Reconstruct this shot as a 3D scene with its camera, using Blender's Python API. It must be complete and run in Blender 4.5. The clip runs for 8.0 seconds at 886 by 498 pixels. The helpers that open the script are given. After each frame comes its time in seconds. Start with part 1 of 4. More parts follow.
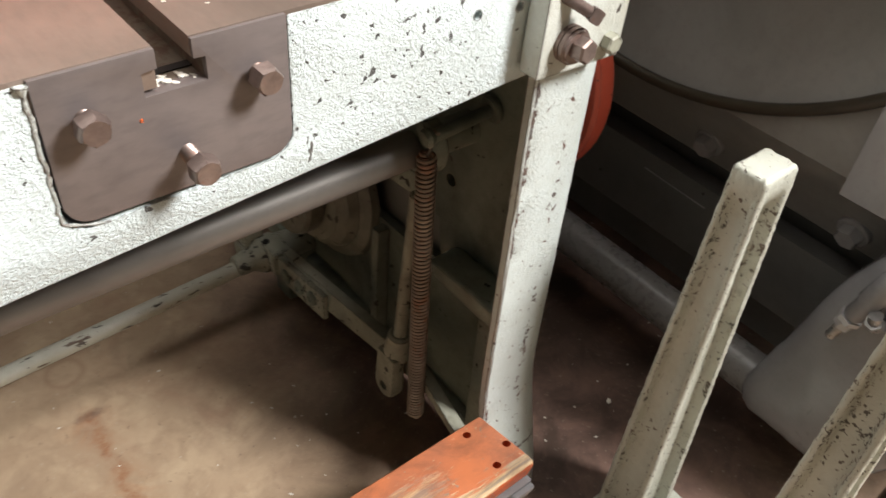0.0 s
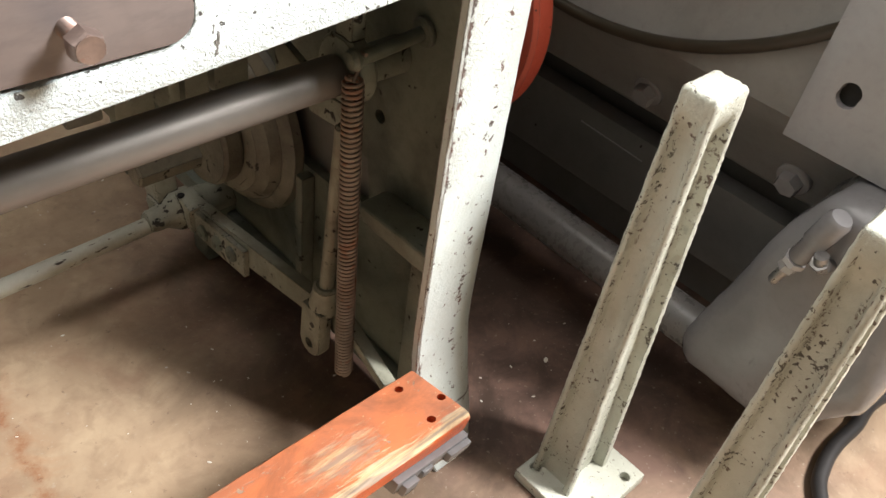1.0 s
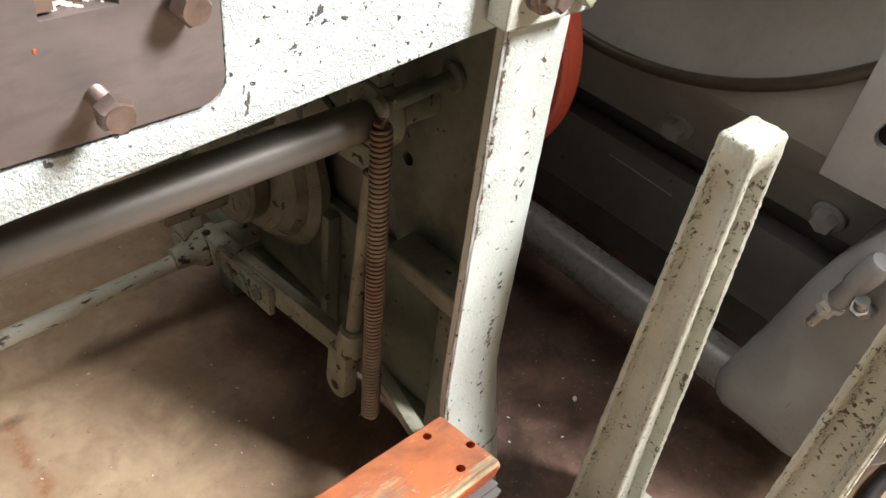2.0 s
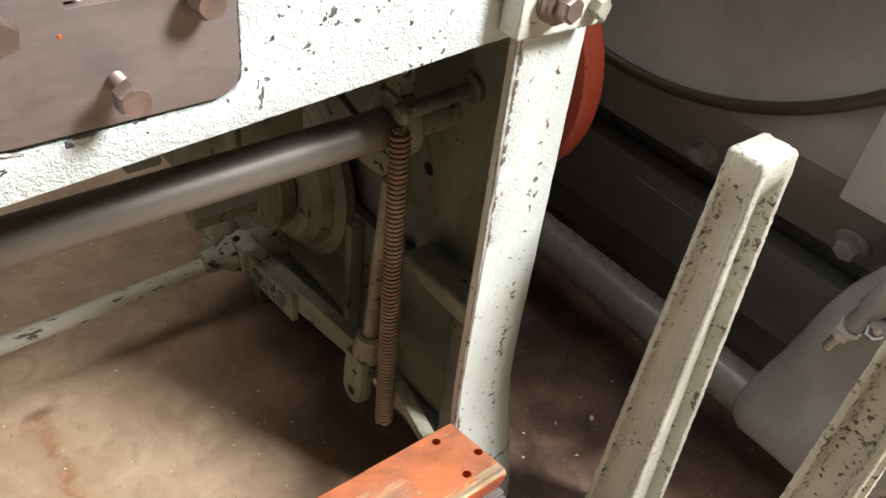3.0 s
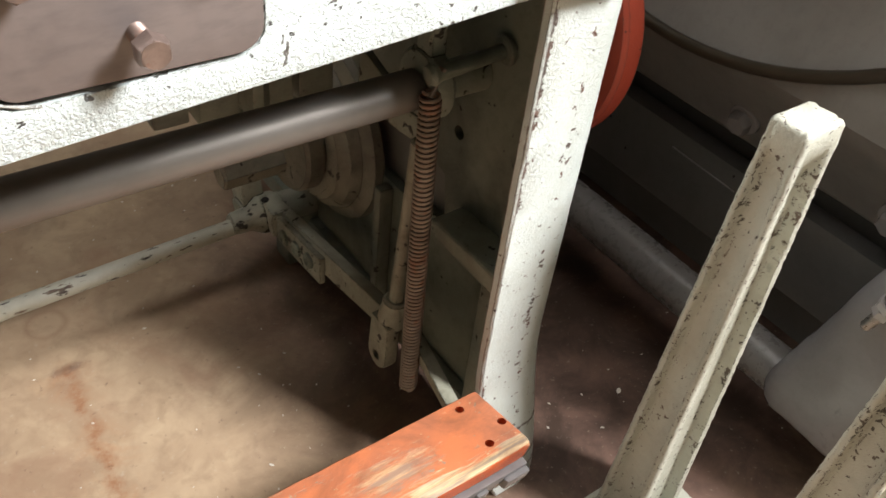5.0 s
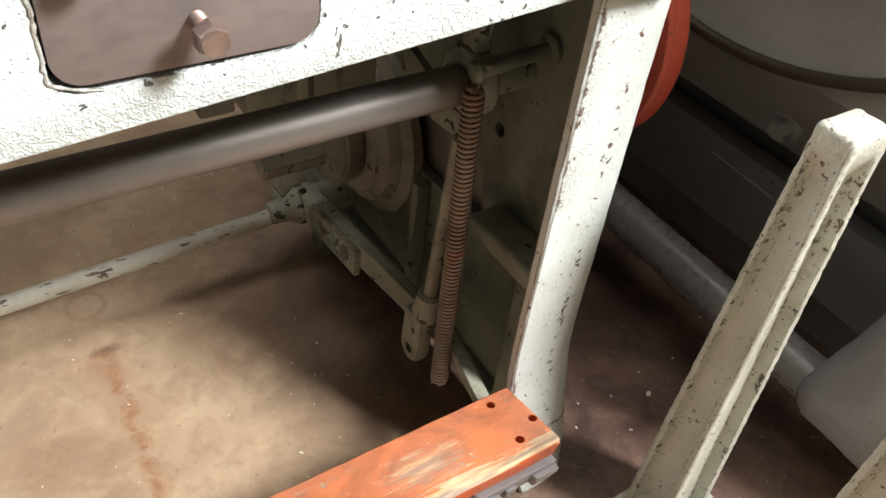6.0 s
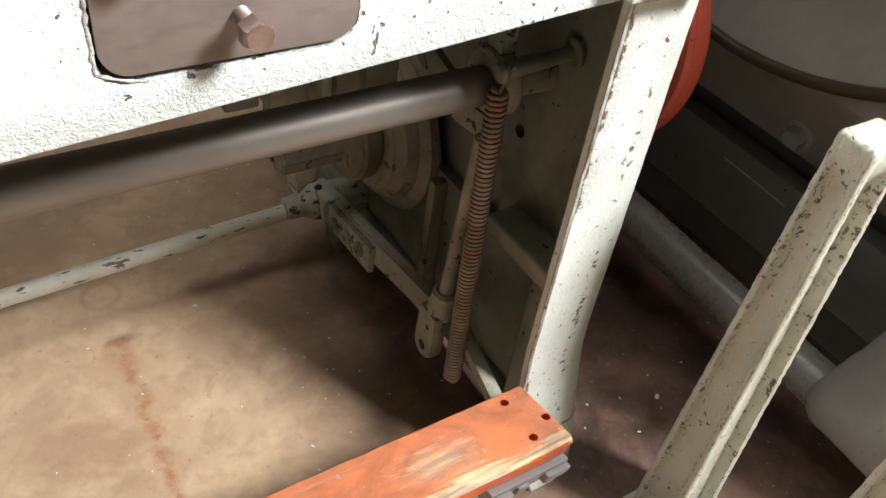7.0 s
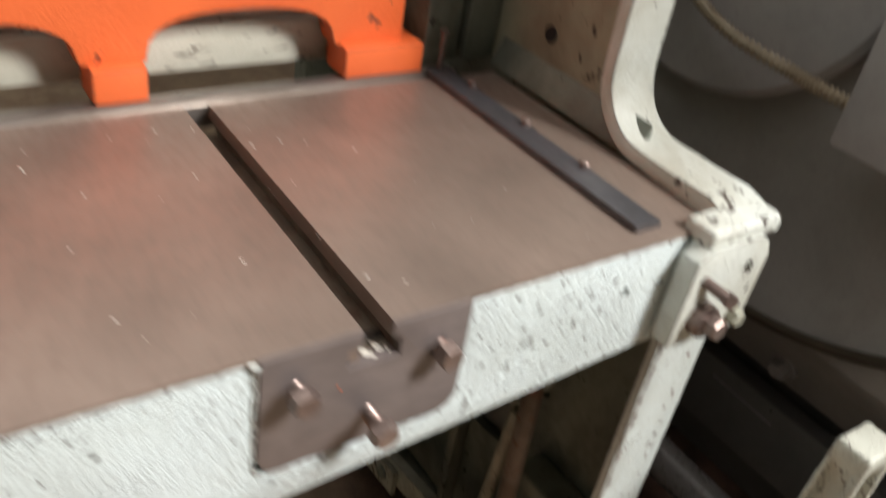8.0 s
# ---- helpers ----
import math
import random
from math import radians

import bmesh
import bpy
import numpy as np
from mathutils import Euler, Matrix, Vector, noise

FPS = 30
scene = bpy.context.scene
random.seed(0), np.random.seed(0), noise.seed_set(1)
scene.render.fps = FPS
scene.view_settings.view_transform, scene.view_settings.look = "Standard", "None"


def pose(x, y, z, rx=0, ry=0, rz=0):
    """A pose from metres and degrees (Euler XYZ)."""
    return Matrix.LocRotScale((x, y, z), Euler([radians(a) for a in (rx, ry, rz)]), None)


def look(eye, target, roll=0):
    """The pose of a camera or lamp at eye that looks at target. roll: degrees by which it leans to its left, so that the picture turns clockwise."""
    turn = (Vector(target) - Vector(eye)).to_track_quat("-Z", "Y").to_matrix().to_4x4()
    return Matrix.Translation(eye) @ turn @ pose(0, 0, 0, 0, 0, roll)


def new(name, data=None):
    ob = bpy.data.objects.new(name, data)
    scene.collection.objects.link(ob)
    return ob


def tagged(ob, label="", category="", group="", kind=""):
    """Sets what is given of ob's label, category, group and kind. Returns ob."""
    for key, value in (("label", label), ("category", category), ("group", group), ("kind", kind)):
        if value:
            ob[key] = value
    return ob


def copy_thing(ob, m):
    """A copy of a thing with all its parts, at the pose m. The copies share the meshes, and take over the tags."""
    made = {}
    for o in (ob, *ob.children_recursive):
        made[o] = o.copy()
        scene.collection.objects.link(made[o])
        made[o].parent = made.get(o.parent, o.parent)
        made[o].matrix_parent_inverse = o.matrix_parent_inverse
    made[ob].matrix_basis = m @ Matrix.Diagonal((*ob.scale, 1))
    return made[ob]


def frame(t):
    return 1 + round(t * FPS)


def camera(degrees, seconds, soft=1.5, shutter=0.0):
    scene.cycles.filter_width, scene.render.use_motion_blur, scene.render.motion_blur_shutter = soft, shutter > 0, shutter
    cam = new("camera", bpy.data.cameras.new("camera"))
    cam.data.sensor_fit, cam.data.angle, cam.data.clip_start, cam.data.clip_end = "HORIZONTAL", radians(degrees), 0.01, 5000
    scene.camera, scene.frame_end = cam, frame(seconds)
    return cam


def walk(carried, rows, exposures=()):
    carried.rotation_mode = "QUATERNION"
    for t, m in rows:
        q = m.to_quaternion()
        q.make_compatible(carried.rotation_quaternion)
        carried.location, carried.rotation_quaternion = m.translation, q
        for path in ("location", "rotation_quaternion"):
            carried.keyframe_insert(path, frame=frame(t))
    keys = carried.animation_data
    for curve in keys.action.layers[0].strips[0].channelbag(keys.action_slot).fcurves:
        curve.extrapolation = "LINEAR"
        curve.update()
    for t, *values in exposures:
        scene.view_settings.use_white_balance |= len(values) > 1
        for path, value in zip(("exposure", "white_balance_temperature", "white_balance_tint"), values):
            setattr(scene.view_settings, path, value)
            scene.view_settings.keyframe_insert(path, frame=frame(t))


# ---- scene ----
cam = camera(55.9, 8.0, 1.5, 0.6)
PATH = [
    (0, (-0.26, -0.44, 1.043), (0.752, 0.673, -0.275), 5.3),
    (0.5, (-0.274, -0.4, 1.011), (0.849, 0.593, -0.314), 7.8),
    (1, (-0.244, -0.432, 0.959), (0.882, 0.558, -0.364), 9.2),
    (1.5, (-0.24, -0.413, 0.977), (0.878, 0.611, -0.328), 8.5),
    (1.7, (-0.236, -0.395, 0.97), (0.881, 0.635, -0.331), 7.9),
    (2.8, (-0.228, -0.443, 0.969), (0.832, 0.687, -0.296), 7.8),
    (3, (-0.228, -0.443, 0.967), (0.826, 0.704, -0.287), 7.4),
    (3.5, (-0.23, -0.445, 0.968), (0.824, 0.701, -0.287), 7.0),
    (4, (-0.224, -0.438, 0.97), (0.835, 0.696, -0.293), 7.5),
    (4.5, (-0.221, -0.445, 0.964), (0.79, 0.699, -0.327), 7.5),
    (5, (-0.217, -0.437, 0.956), (0.751, 0.711, -0.365), 7.3),
    (5.2, (-0.222, -0.437, 0.96), (0.726, 0.716, -0.371), 7.5),
    (6.3, (-0.235, -0.437, 0.956), (0.67, 0.752, -0.374), 7.7),
    (6.5, (-0.242, -0.441, 0.96), (0.657, 0.751, -0.371), 7.8),
    (7, (-0.251, -0.435, 0.959), (0.66, 0.75, -0.37), 9.0),
    (7.5, (-0.266, -0.415, 1.008), (0.689, 0.797, -0.265), 10.5),
    (7.6, (-0.274, -0.403, 1.031), (0.704, 0.826, -0.207), 10.7),
    (7.8, (-0.284, -0.36, 1.116), (0.697, 0.841, -0.148), 12.7),
    (7.9, (-0.307, -0.36, 1.131), (0.712, 0.908, -0.034), 10.7),
    (8, (-0.335, -0.348, 1.151), (0.721, 0.938, 0.042), 10.5),
]
walk(cam, [(t, look(eye, target, roll)) for t, eye, target, roll in PATH],
     [(0, 0.0), (0.4, 0.1), (1.0, 0.5), (1.5, 0.45), (3.0, 0.38), (4.5, 0.4), (5.2, 0.35), (6.3, 0.45), (7.2, 0.4), (7.6, 0.0), (8.0, -0.36)])

# ---- light ----
world = bpy.data.worlds.new("workshop_air")
world.use_nodes = True
world.node_tree.nodes["Background"].inputs[0].default_value = (0.9, 0.95, 1.0, 1)
world.node_tree.nodes["Background"].inputs[1].default_value = 0.05
scene.world = world


def area_lamp(name, eye, target, size, size_y, power, colour):
    data = bpy.data.lights.new(name, "AREA")
    data.shape = "RECTANGLE"
    data.size, data.size_y, data.energy, data.color = size, size_y, power, colour
    ob = new(name, data)
    ob.matrix_world = look(eye, target)
    return ob


area_lamp("work_light", (1.18, -1.45, 2.46), (0.05, 0.05, 0.45), 0.58, 0.58, 152, (1.0, 0.962, 0.935))
# Unseen fill, added to lift the grey machine and the floor behind.
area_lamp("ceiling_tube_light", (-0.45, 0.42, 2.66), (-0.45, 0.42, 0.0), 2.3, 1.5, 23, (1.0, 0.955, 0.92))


# ---- materials ----
def material(name, rough=0.5, metal=0.0):
    m = bpy.data.materials.new(name)
    m.use_nodes = True
    t = m.node_tree
    p = t.nodes["Principled BSDF"]
    p.inputs["Roughness"].default_value, p.inputs["Metallic"].default_value = rough, metal
    return m, t, p


def coords(t):
    """Object coordinates, shifted by a random amount for each object."""
    c = t.nodes.new("ShaderNodeTexCoord")
    info = t.nodes.new("ShaderNodeObjectInfo")
    mul = t.nodes.new("ShaderNodeVectorMath")
    mul.operation = "MULTIPLY_ADD"
    comb = t.nodes.new("ShaderNodeCombineXYZ")
    for k in range(3):
        t.links.new(info.outputs["Random"], comb.inputs[k])
    t.links.new(comb.outputs[0], mul.inputs[0])
    mul.inputs[1].default_value = (7.3, 3.1, 5.7)
    t.links.new(c.outputs["Object"], mul.inputs[2])
    return mul.outputs[0]


def plain_coords(t):
    return t.nodes.new("ShaderNodeTexCoord").outputs["Object"]


def scaled(t, vec, s):
    m = t.nodes.new("ShaderNodeMapping")
    m.inputs["Scale"].default_value = s
    t.links.new(vec, m.inputs["Vector"])
    return m.outputs[0]


def fbm(t, vec, scale, detail=4.0, rough=0.55, distort=0.0):
    n = t.nodes.new("ShaderNodeTexNoise")
    n.inputs["Scale"].default_value, n.inputs["Detail"].default_value = scale, detail
    n.inputs["Roughness"].default_value, n.inputs["Distortion"].default_value = rough, distort
    t.links.new(vec, n.inputs["Vector"])
    return n.outputs["Fac"]


def ramp(t, fac, *stops):
    r = t.nodes.new("ShaderNodeValToRGB")
    e = r.color_ramp.elements
    while len(e) < len(stops):
        e.new(0.5)
    for k, (pos, col) in enumerate(stops):
        e[k].position = pos
        e[k].color = (col, col, col, 1) if isinstance(col, (int, float)) else (*col, 1)
    t.links.new(fac, r.inputs[0])
    return r.outputs[0]


def mixed(t, fac, a, b, mode="MIX"):
    n = t.nodes.new("ShaderNodeMix")
    n.data_type, n.blend_type = "RGBA", mode
    for sock, v in ((n.inputs[0], fac), (n.inputs[6], a), (n.inputs[7], b)):
        if isinstance(v, (int, float)):
            sock.default_value = v
        elif isinstance(v, tuple):
            sock.default_value = (*v, 1)
        else:
            t.links.new(v, sock)
    return n.outputs[2]


def calc(t, op, a, b=0.0):
    n = t.nodes.new("ShaderNodeMath")
    n.operation = op
    for sock, v in ((n.inputs[0], a), (n.inputs[1], b)):
        if isinstance(v, (int, float)):
            sock.default_value = v
        else:
            t.links.new(v, sock)
    return n.outputs[0]


def bumped(t, p, height, strength, distance):
    n = t.nodes.new("ShaderNodeBump")
    n.inputs["Strength"].default_value, n.inputs["Distance"].default_value = strength, distance
    t.links.new(height, n.inputs["Height"])
    t.links.new(n.outputs[0], p.inputs["Normal"])
    return n


def edges(t, radius, low=0.02, high=0.12):
    """1 near the sharp edges of the mesh, 0 on its flat faces."""
    b = t.nodes.new("ShaderNodeBevel")
    b.samples = 4
    b.inputs["Radius"].default_value = radius
    g = t.nodes.new("ShaderNodeNewGeometry")
    d = t.nodes.new("ShaderNodeVectorMath")
    d.operation = "DOT_PRODUCT"
    t.links.new(b.outputs[0], d.inputs[0])
    t.links.new(g.outputs["True Normal"], d.inputs[1])
    return ramp(t, calc(t, "SUBTRACT", 1.0, d.outputs["Value"]), (low, 0.0), (high, 1.0))


def chipped_paint(name, base, dirt, chip, rough=0.42, stipple=0.0, chips=0.63, wear=0.0, chip_scale=55.0, grime=0.5, edge_chip=None, along=(1, 1, 1), band=None, edge_size=0.0032, scrapes=()):
    """Old machine paint: stippled relief, dull stains and chips down to the metal, more of them along worn edges."""
    m, t, p = material(name, rough)
    v = coords(t)
    stain = ramp(t, fbm(t, v, 7.0, 6, 0.6, 0.4), (0.42, 0.0), (0.72, 1.0))
    fine = fbm(t, v, 90.0, 3, 0.6)
    col = mixed(t, calc(t, "MULTIPLY", stain, grime), base, dirt)
    col = mixed(t, calc(t, "MULTIPLY", ramp(t, fine, (0.5, 0.0), (0.75, 1.0)), 0.22), col, dirt)
    patch = ramp(t, fbm(t, v, 11.0, 5, 0.7, 0.6), (0.64, 0.0), (0.70, 1.0))
    col = mixed(t, calc(t, "MULTIPLY", patch, 0.2 + 0.4 * grime), col, tuple(0.45 * c for c in base))
    spots = ramp(t, calc(t, "ADD", calc(t, "MULTIPLY", fbm(t, scaled(t, v, along), chip_scale, 3, 0.6, 0.3), 0.70), calc(t, "MULTIPLY", fbm(t, v, chip_scale / 9, 3), 0.30)),
                 (chips, 0.0), (chips + 0.012, 1.0))
    mask = spots
    if band is not None:
        sep = t.nodes.new("ShaderNodeSeparateXYZ")
        t.links.new(plain_coords(t), sep.inputs[0])
        near = ramp(t, calc(t, "ABSOLUTE", calc(t, "SUBTRACT", sep.outputs["X"], band)), (0.001, 0.10), (0.009, 0.0))
        row = ramp(t, calc(t, "ADD", near, fbm(t, v, 120.0, 4, 0.65)), (0.665, 0.0), (0.68, 1.0))
        mask = calc(t, "MAXIMUM", spots, row)
        for height in scrapes:
            drift = calc(t, "MULTIPLY", calc(t, "SUBTRACT", fbm(t, v, 28.0, 4, 0.6), 0.5), 0.030)
            gap = calc(t, "ABSOLUTE", calc(t, "SUBTRACT", calc(t, "ADD", sep.outputs["Z"], drift), height))
            bare = calc(t, "MULTIPLY", ramp(t, gap, (0.0022, 1.0), (0.0030, 0.0)), ramp(t, fbm(t, v, 46.0, 4, 0.7), (0.40, 0.0), (0.44, 1.0)))
            mask = calc(t, "MAXIMUM", mask, bare)
    if wear:
        e = edges(t, edge_size, 0.01, 0.10)
        worn = ramp(t, calc(t, "ADD", calc(t, "MULTIPLY", e, wear), calc(t, "MULTIPLY", fbm(t, v, 120, 5, 0.7), 0.6)), (0.53, 0.0), (0.55, 1.0))
        mask = calc(t, "MAXIMUM", mask, calc(t, "MULTIPLY", worn, calc(t, "GREATER_THAN", e, 0.05)))
    tone = mixed(t, ramp(t, fbm(t, v, 30.0, 3), (0.45, 0.0), (0.6, 1.0)), chip, edge_chip or tuple(0.6 * c for c in chip))
    t.links.new(mixed(t, mask, col, tone), p.inputs["Base Color"])
    t.links.new(ramp(t, calc(t, "ADD", calc(t, "MULTIPLY", fine, 0.3), calc(t, "MULTIPLY", mask, 0.5)), (0.0, rough - 0.08), (0.8, rough + 0.25)), p.inputs["Roughness"])
    rel = fbm(t, v, 240.0, 2, 0.5)
    if stipple:
        lumps = ramp(t, fbm(t, v, 250.0, 4, 0.6), (0.36, 0.0), (0.66, 1.0))
        pits = ramp(t, fbm(t, v, 600.0, 3, 0.6), (0.34, 0.0), (0.68, 1.0))
        calm = ramp(t, fbm(t, v, 16.0, 3, 0.6), (0.38, 0.35), (0.62, 1.0))
        rel = calc(t, "MULTIPLY", calc(t, "ADD", calc(t, "MULTIPLY", lumps, 0.75), calc(t, "MULTIPLY", pits, 0.55)), calm)
    rel = calc(t, "SUBTRACT", calc(t, "MULTIPLY", rel, 0.4 + stipple), calc(t, "MULTIPLY", mask, 0.45))
    bumped(t, p, rel, 0.6, 0.0010 + 0.0008 * stipple)
    return m


def steel(name, base, dirt, rough=0.38, metal=0.85, streak=(1, 1, 1), rust=None, rust_at=0.6, grain=120.0, scale=9.0, streaky=0.35):
    """Bare or browned steel with directional wear, blotches and a little rust."""
    m, t, p = material(name, rough, metal)
    v = coords(t)
    g = fbm(t, scaled(t, v, streak), grain, 4, 0.6)
    blot = fbm(t, v, scale, 5, 0.6, 0.3)
    col = mixed(t, ramp(t, blot, (0.38, 0.0), (0.68, 1.0)), base, dirt)
    col = mixed(t, calc(t, "MULTIPLY", ramp(t, g, (0.45, 0.0), (0.7, 1.0)), streaky), col, tuple(0.55 * c for c in base))
    if rust:
        r = ramp(t, fbm(t, v, 42.0, 5, 0.65), (rust_at, 0.0), (rust_at + 0.07, 1.0))
        col = mixed(t, r, col, rust)
        t.links.new(calc(t, "MULTIPLY", calc(t, "SUBTRACT", 1.0, r), metal), p.inputs["Metallic"])
    t.links.new(col, p.inputs["Base Color"])
    t.links.new(ramp(t, calc(t, "ADD", calc(t, "MULTIPLY", g, 0.5), calc(t, "MULTIPLY", blot, 0.5)), (0.3, max(rough - 0.1, 0.05)), (0.7, rough + 0.16)), p.inputs["Roughness"])
    bumped(t, p, g, 0.25, 0.0006)
    return m


M_WHITE = chipped_paint("pale_machine_paint", (0.69, 0.785, 0.795), (0.55, 0.61, 0.58), (0.10, 0.10, 0.095), 0.40, 1.05, 0.605, 0.24, 112.0, 0.6)
M_FLANGE = chipped_paint("blotchy_flange_paint", (0.66, 0.70, 0.65), (0.36, 0.34, 0.26), (0.09, 0.075, 0.06), 0.42, 0.5, 0.60, 0.36, 75.0, 0.85)
M_BEIGE = chipped_paint("greasy_beige_paint", (0.235, 0.225, 0.175), (0.055, 0.047, 0.036), (0.03, 0.025, 0.02), 0.40, 0.3, 0.60, 0.3, 40.0, 1.0)
M_LEG = chipped_paint("pale_leg_paint", (0.675, 0.745, 0.725), (0.54, 0.56, 0.48), (0.11, 0.09, 0.08), 0.40, 0.6, 0.655, 0.40, 85.0, 0.4, (0.16, 0.10, 0.08), band=0.285, scrapes=(0.022, 0.052, 0.106))
M_GREEN = chipped_paint("grey_green_paint", (0.20, 0.228, 0.185), (0.042, 0.043, 0.035), (0.03, 0.027, 0.023), 0.45, 0.3, 0.635, 0.2, 60.0, 1.0)
M_RIB = chipped_paint("worn_rib_paint", (0.28, 0.31, 0.255), (0.10, 0.10, 0.075), (0.03, 0.026, 0.022), 0.42, 0.3, 0.598, 0.30, 60.0, 0.9)
M_OLIVE = chipped_paint("olive_frame_paint", (0.39, 0.41, 0.30), (0.19, 0.175, 0.125), (0.06, 0.05, 0.04), 0.45, 0.2, 0.64, 0.25, 50.0, 0.9)
M_POST = chipped_paint("post_paint", (0.55, 0.565, 0.49), (0.33, 0.33, 0.26), (0.09, 0.08, 0.065), 0.40, 0.5, 0.612, 0.22, 150.0, 0.75, (0.15, 0.11, 0.085), edge_size=0.0030)
M_PIPE = chipped_paint("pipe_paint", (0.56, 0.56, 0.475), (0.34, 0.33, 0.25), (0.06, 0.05, 0.042), 0.42, 0.2, 0.600, 0.0, 150.0, 0.8, (0.16, 0.11, 0.08), (0.25, 1, 1))
M_DIRTY = chipped_paint("greasy_pale_paint", (0.37, 0.375, 0.30), (0.085, 0.08, 0.055), (0.04, 0.034, 0.028), 0.45, 0.4, 0.612, 0.27, 80.0, 1.0)
M_GREY = chipped_paint("grey_enamel", (0.31, 0.302, 0.285), (0.19, 0.184, 0.17), (0.06, 0.055, 0.05), 0.36, 0.0, 0.72, 0.15, 40.0, 0.6)
M_GREY_LIGHT = chipped_paint("light_grey_enamel", (0.41, 0.40, 0.40), (0.27, 0.26, 0.255), (0.07, 0.06, 0.055), 0.22, 0.0, 0.73, 0.15, 40.0, 0.5)
M_RAIL = chipped_paint("black_rail_paint", (0.17, 0.168, 0.158), (0.10, 0.098, 0.09), (0.04, 0.035, 0.03), 0.42, 0.0, 0.70, 0.15, 40.0, 0.7)
M_DUCT = chipped_paint("grey_pipe_paint", (0.20, 0.192, 0.185), (0.12, 0.113, 0.106), (0.05, 0.045, 0.04), 0.30, 0.0, 0.70, 0.0, 40.0, 0.7)
M_CAST = chipped_paint("glossy_cast_paint", (0.235, 0.232, 0.238), (0.15, 0.147, 0.15), (0.06, 0.055, 0.05), 0.20, 0.0, 0.71, 0.12, 40.0, 0.6)
# orange-red darkened below M_RED, with the wheel's shade mixed into the colour
M_WHEEL_SHADED = chipped_paint("shaded_wheel_red", (0.40, 0.060, 0.03), (0.30, 0.06, 0.03), (0.05, 0.035, 0.03), 0.5, 0.1, 0.62, 0.5, 60.0, 0.6)
M_RED = chipped_paint("orange_red_paint", (0.86, 0.17, 0.045), (0.70, 0.12, 0.035), (0.05, 0.035, 0.03), 0.45, 0.1, 0.64, 0.3, 45.0, 0.5)
M_TABLE = steel("worn_table_steel", (0.295, 0.228, 0.188), (0.192, 0.15, 0.123), 0.43, 0.5, (1, 0.3, 1), None, 0.6, 130.0, 5.0, 0.2)
M_PLATE = steel("browned_plate_steel", (0.205, 0.175, 0.168), (0.155, 0.130, 0.123), 0.42, 0.32, (0.3, 1, 1), (0.13, 0.075, 0.055), 0.69, 130.0, 14.0)
M_BOLT = steel("bolt_steel", (0.29, 0.225, 0.20), (0.17, 0.125, 0.11), 0.38, 0.7, (1, 1, 1), (0.20, 0.10, 0.065), 0.60, 160.0, 40.0)
M_DARK = steel("oiled_dark_steel", (0.25, 0.238, 0.222), (0.19, 0.178, 0.162), 0.52, 0.45, (0.04, 1, 1), None, 0.74, 70.0, 6.0, 0.10)
M_STRIP = steel("blued_gauge_steel", (0.15, 0.15, 0.165), (0.10, 0.098, 0.10), 0.40, 0.7, (1, 0.2, 1), None, 0.6, 120.0, 12.0)
M_BLADE = steel("blade_steel", (0.40, 0.37, 0.34), (0.27, 0.24, 0.21), 0.34, 0.8, (0.1, 1, 1), None, 0.6, 100.0, 12.0)
M_SPRING = steel("rusty_spring_wire", (0.38, 0.315, 0.265), (0.25, 0.195, 0.155), 0.50, 0.25, (1, 1, 1), (0.30, 0.165, 0.115), 0.56, 90.0, 22.0)
M_SLOT = steel("slot_floor_steel", (0.20, 0.17, 0.13), (0.10, 0.08, 0.06), 0.5, 0.3, (1, 0.2, 1), (0.10, 0.06, 0.04), 0.55, 60.0, 20.0)
M_BRIGHT = steel("bright_fitting_metal", (0.34, 0.33, 0.32), (0.20, 0.19, 0.18), 0.30, 0.8, (1, 1, 1), None, 0.6, 120.0, 30.0)


def rubber(name, base, rough):
    m, t, p = material(name, rough)
    v = coords(t)
    n = fbm(t, v, 35.0, 4)
    t.links.new(mixed(t, n, base, tuple(1.9 * c for c in base)), p.inputs["Base Color"])
    bumped(t, p, fbm(t, v, 200.0, 2), 0.2, 0.0006)
    return m


M_RUBBER = rubber("black_cable_rubber", (0.018, 0.017, 0.017), 0.5)
M_BEAD = rubber("brown_rim_bead", (0.034, 0.027, 0.018), 0.28)
M_CONDUIT = rubber("tan_conduit", (0.24, 0.20, 0.145), 0.5)
# near-black colour painted in for the unlit depth of holes and gaps
M_HOLE_SHADE = rubber("hollow_shade_black", (0.010, 0.009, 0.008), 0.8)
M_CRUMB = rubber("pale_crumbs", (0.48, 0.46, 0.41), 0.6)


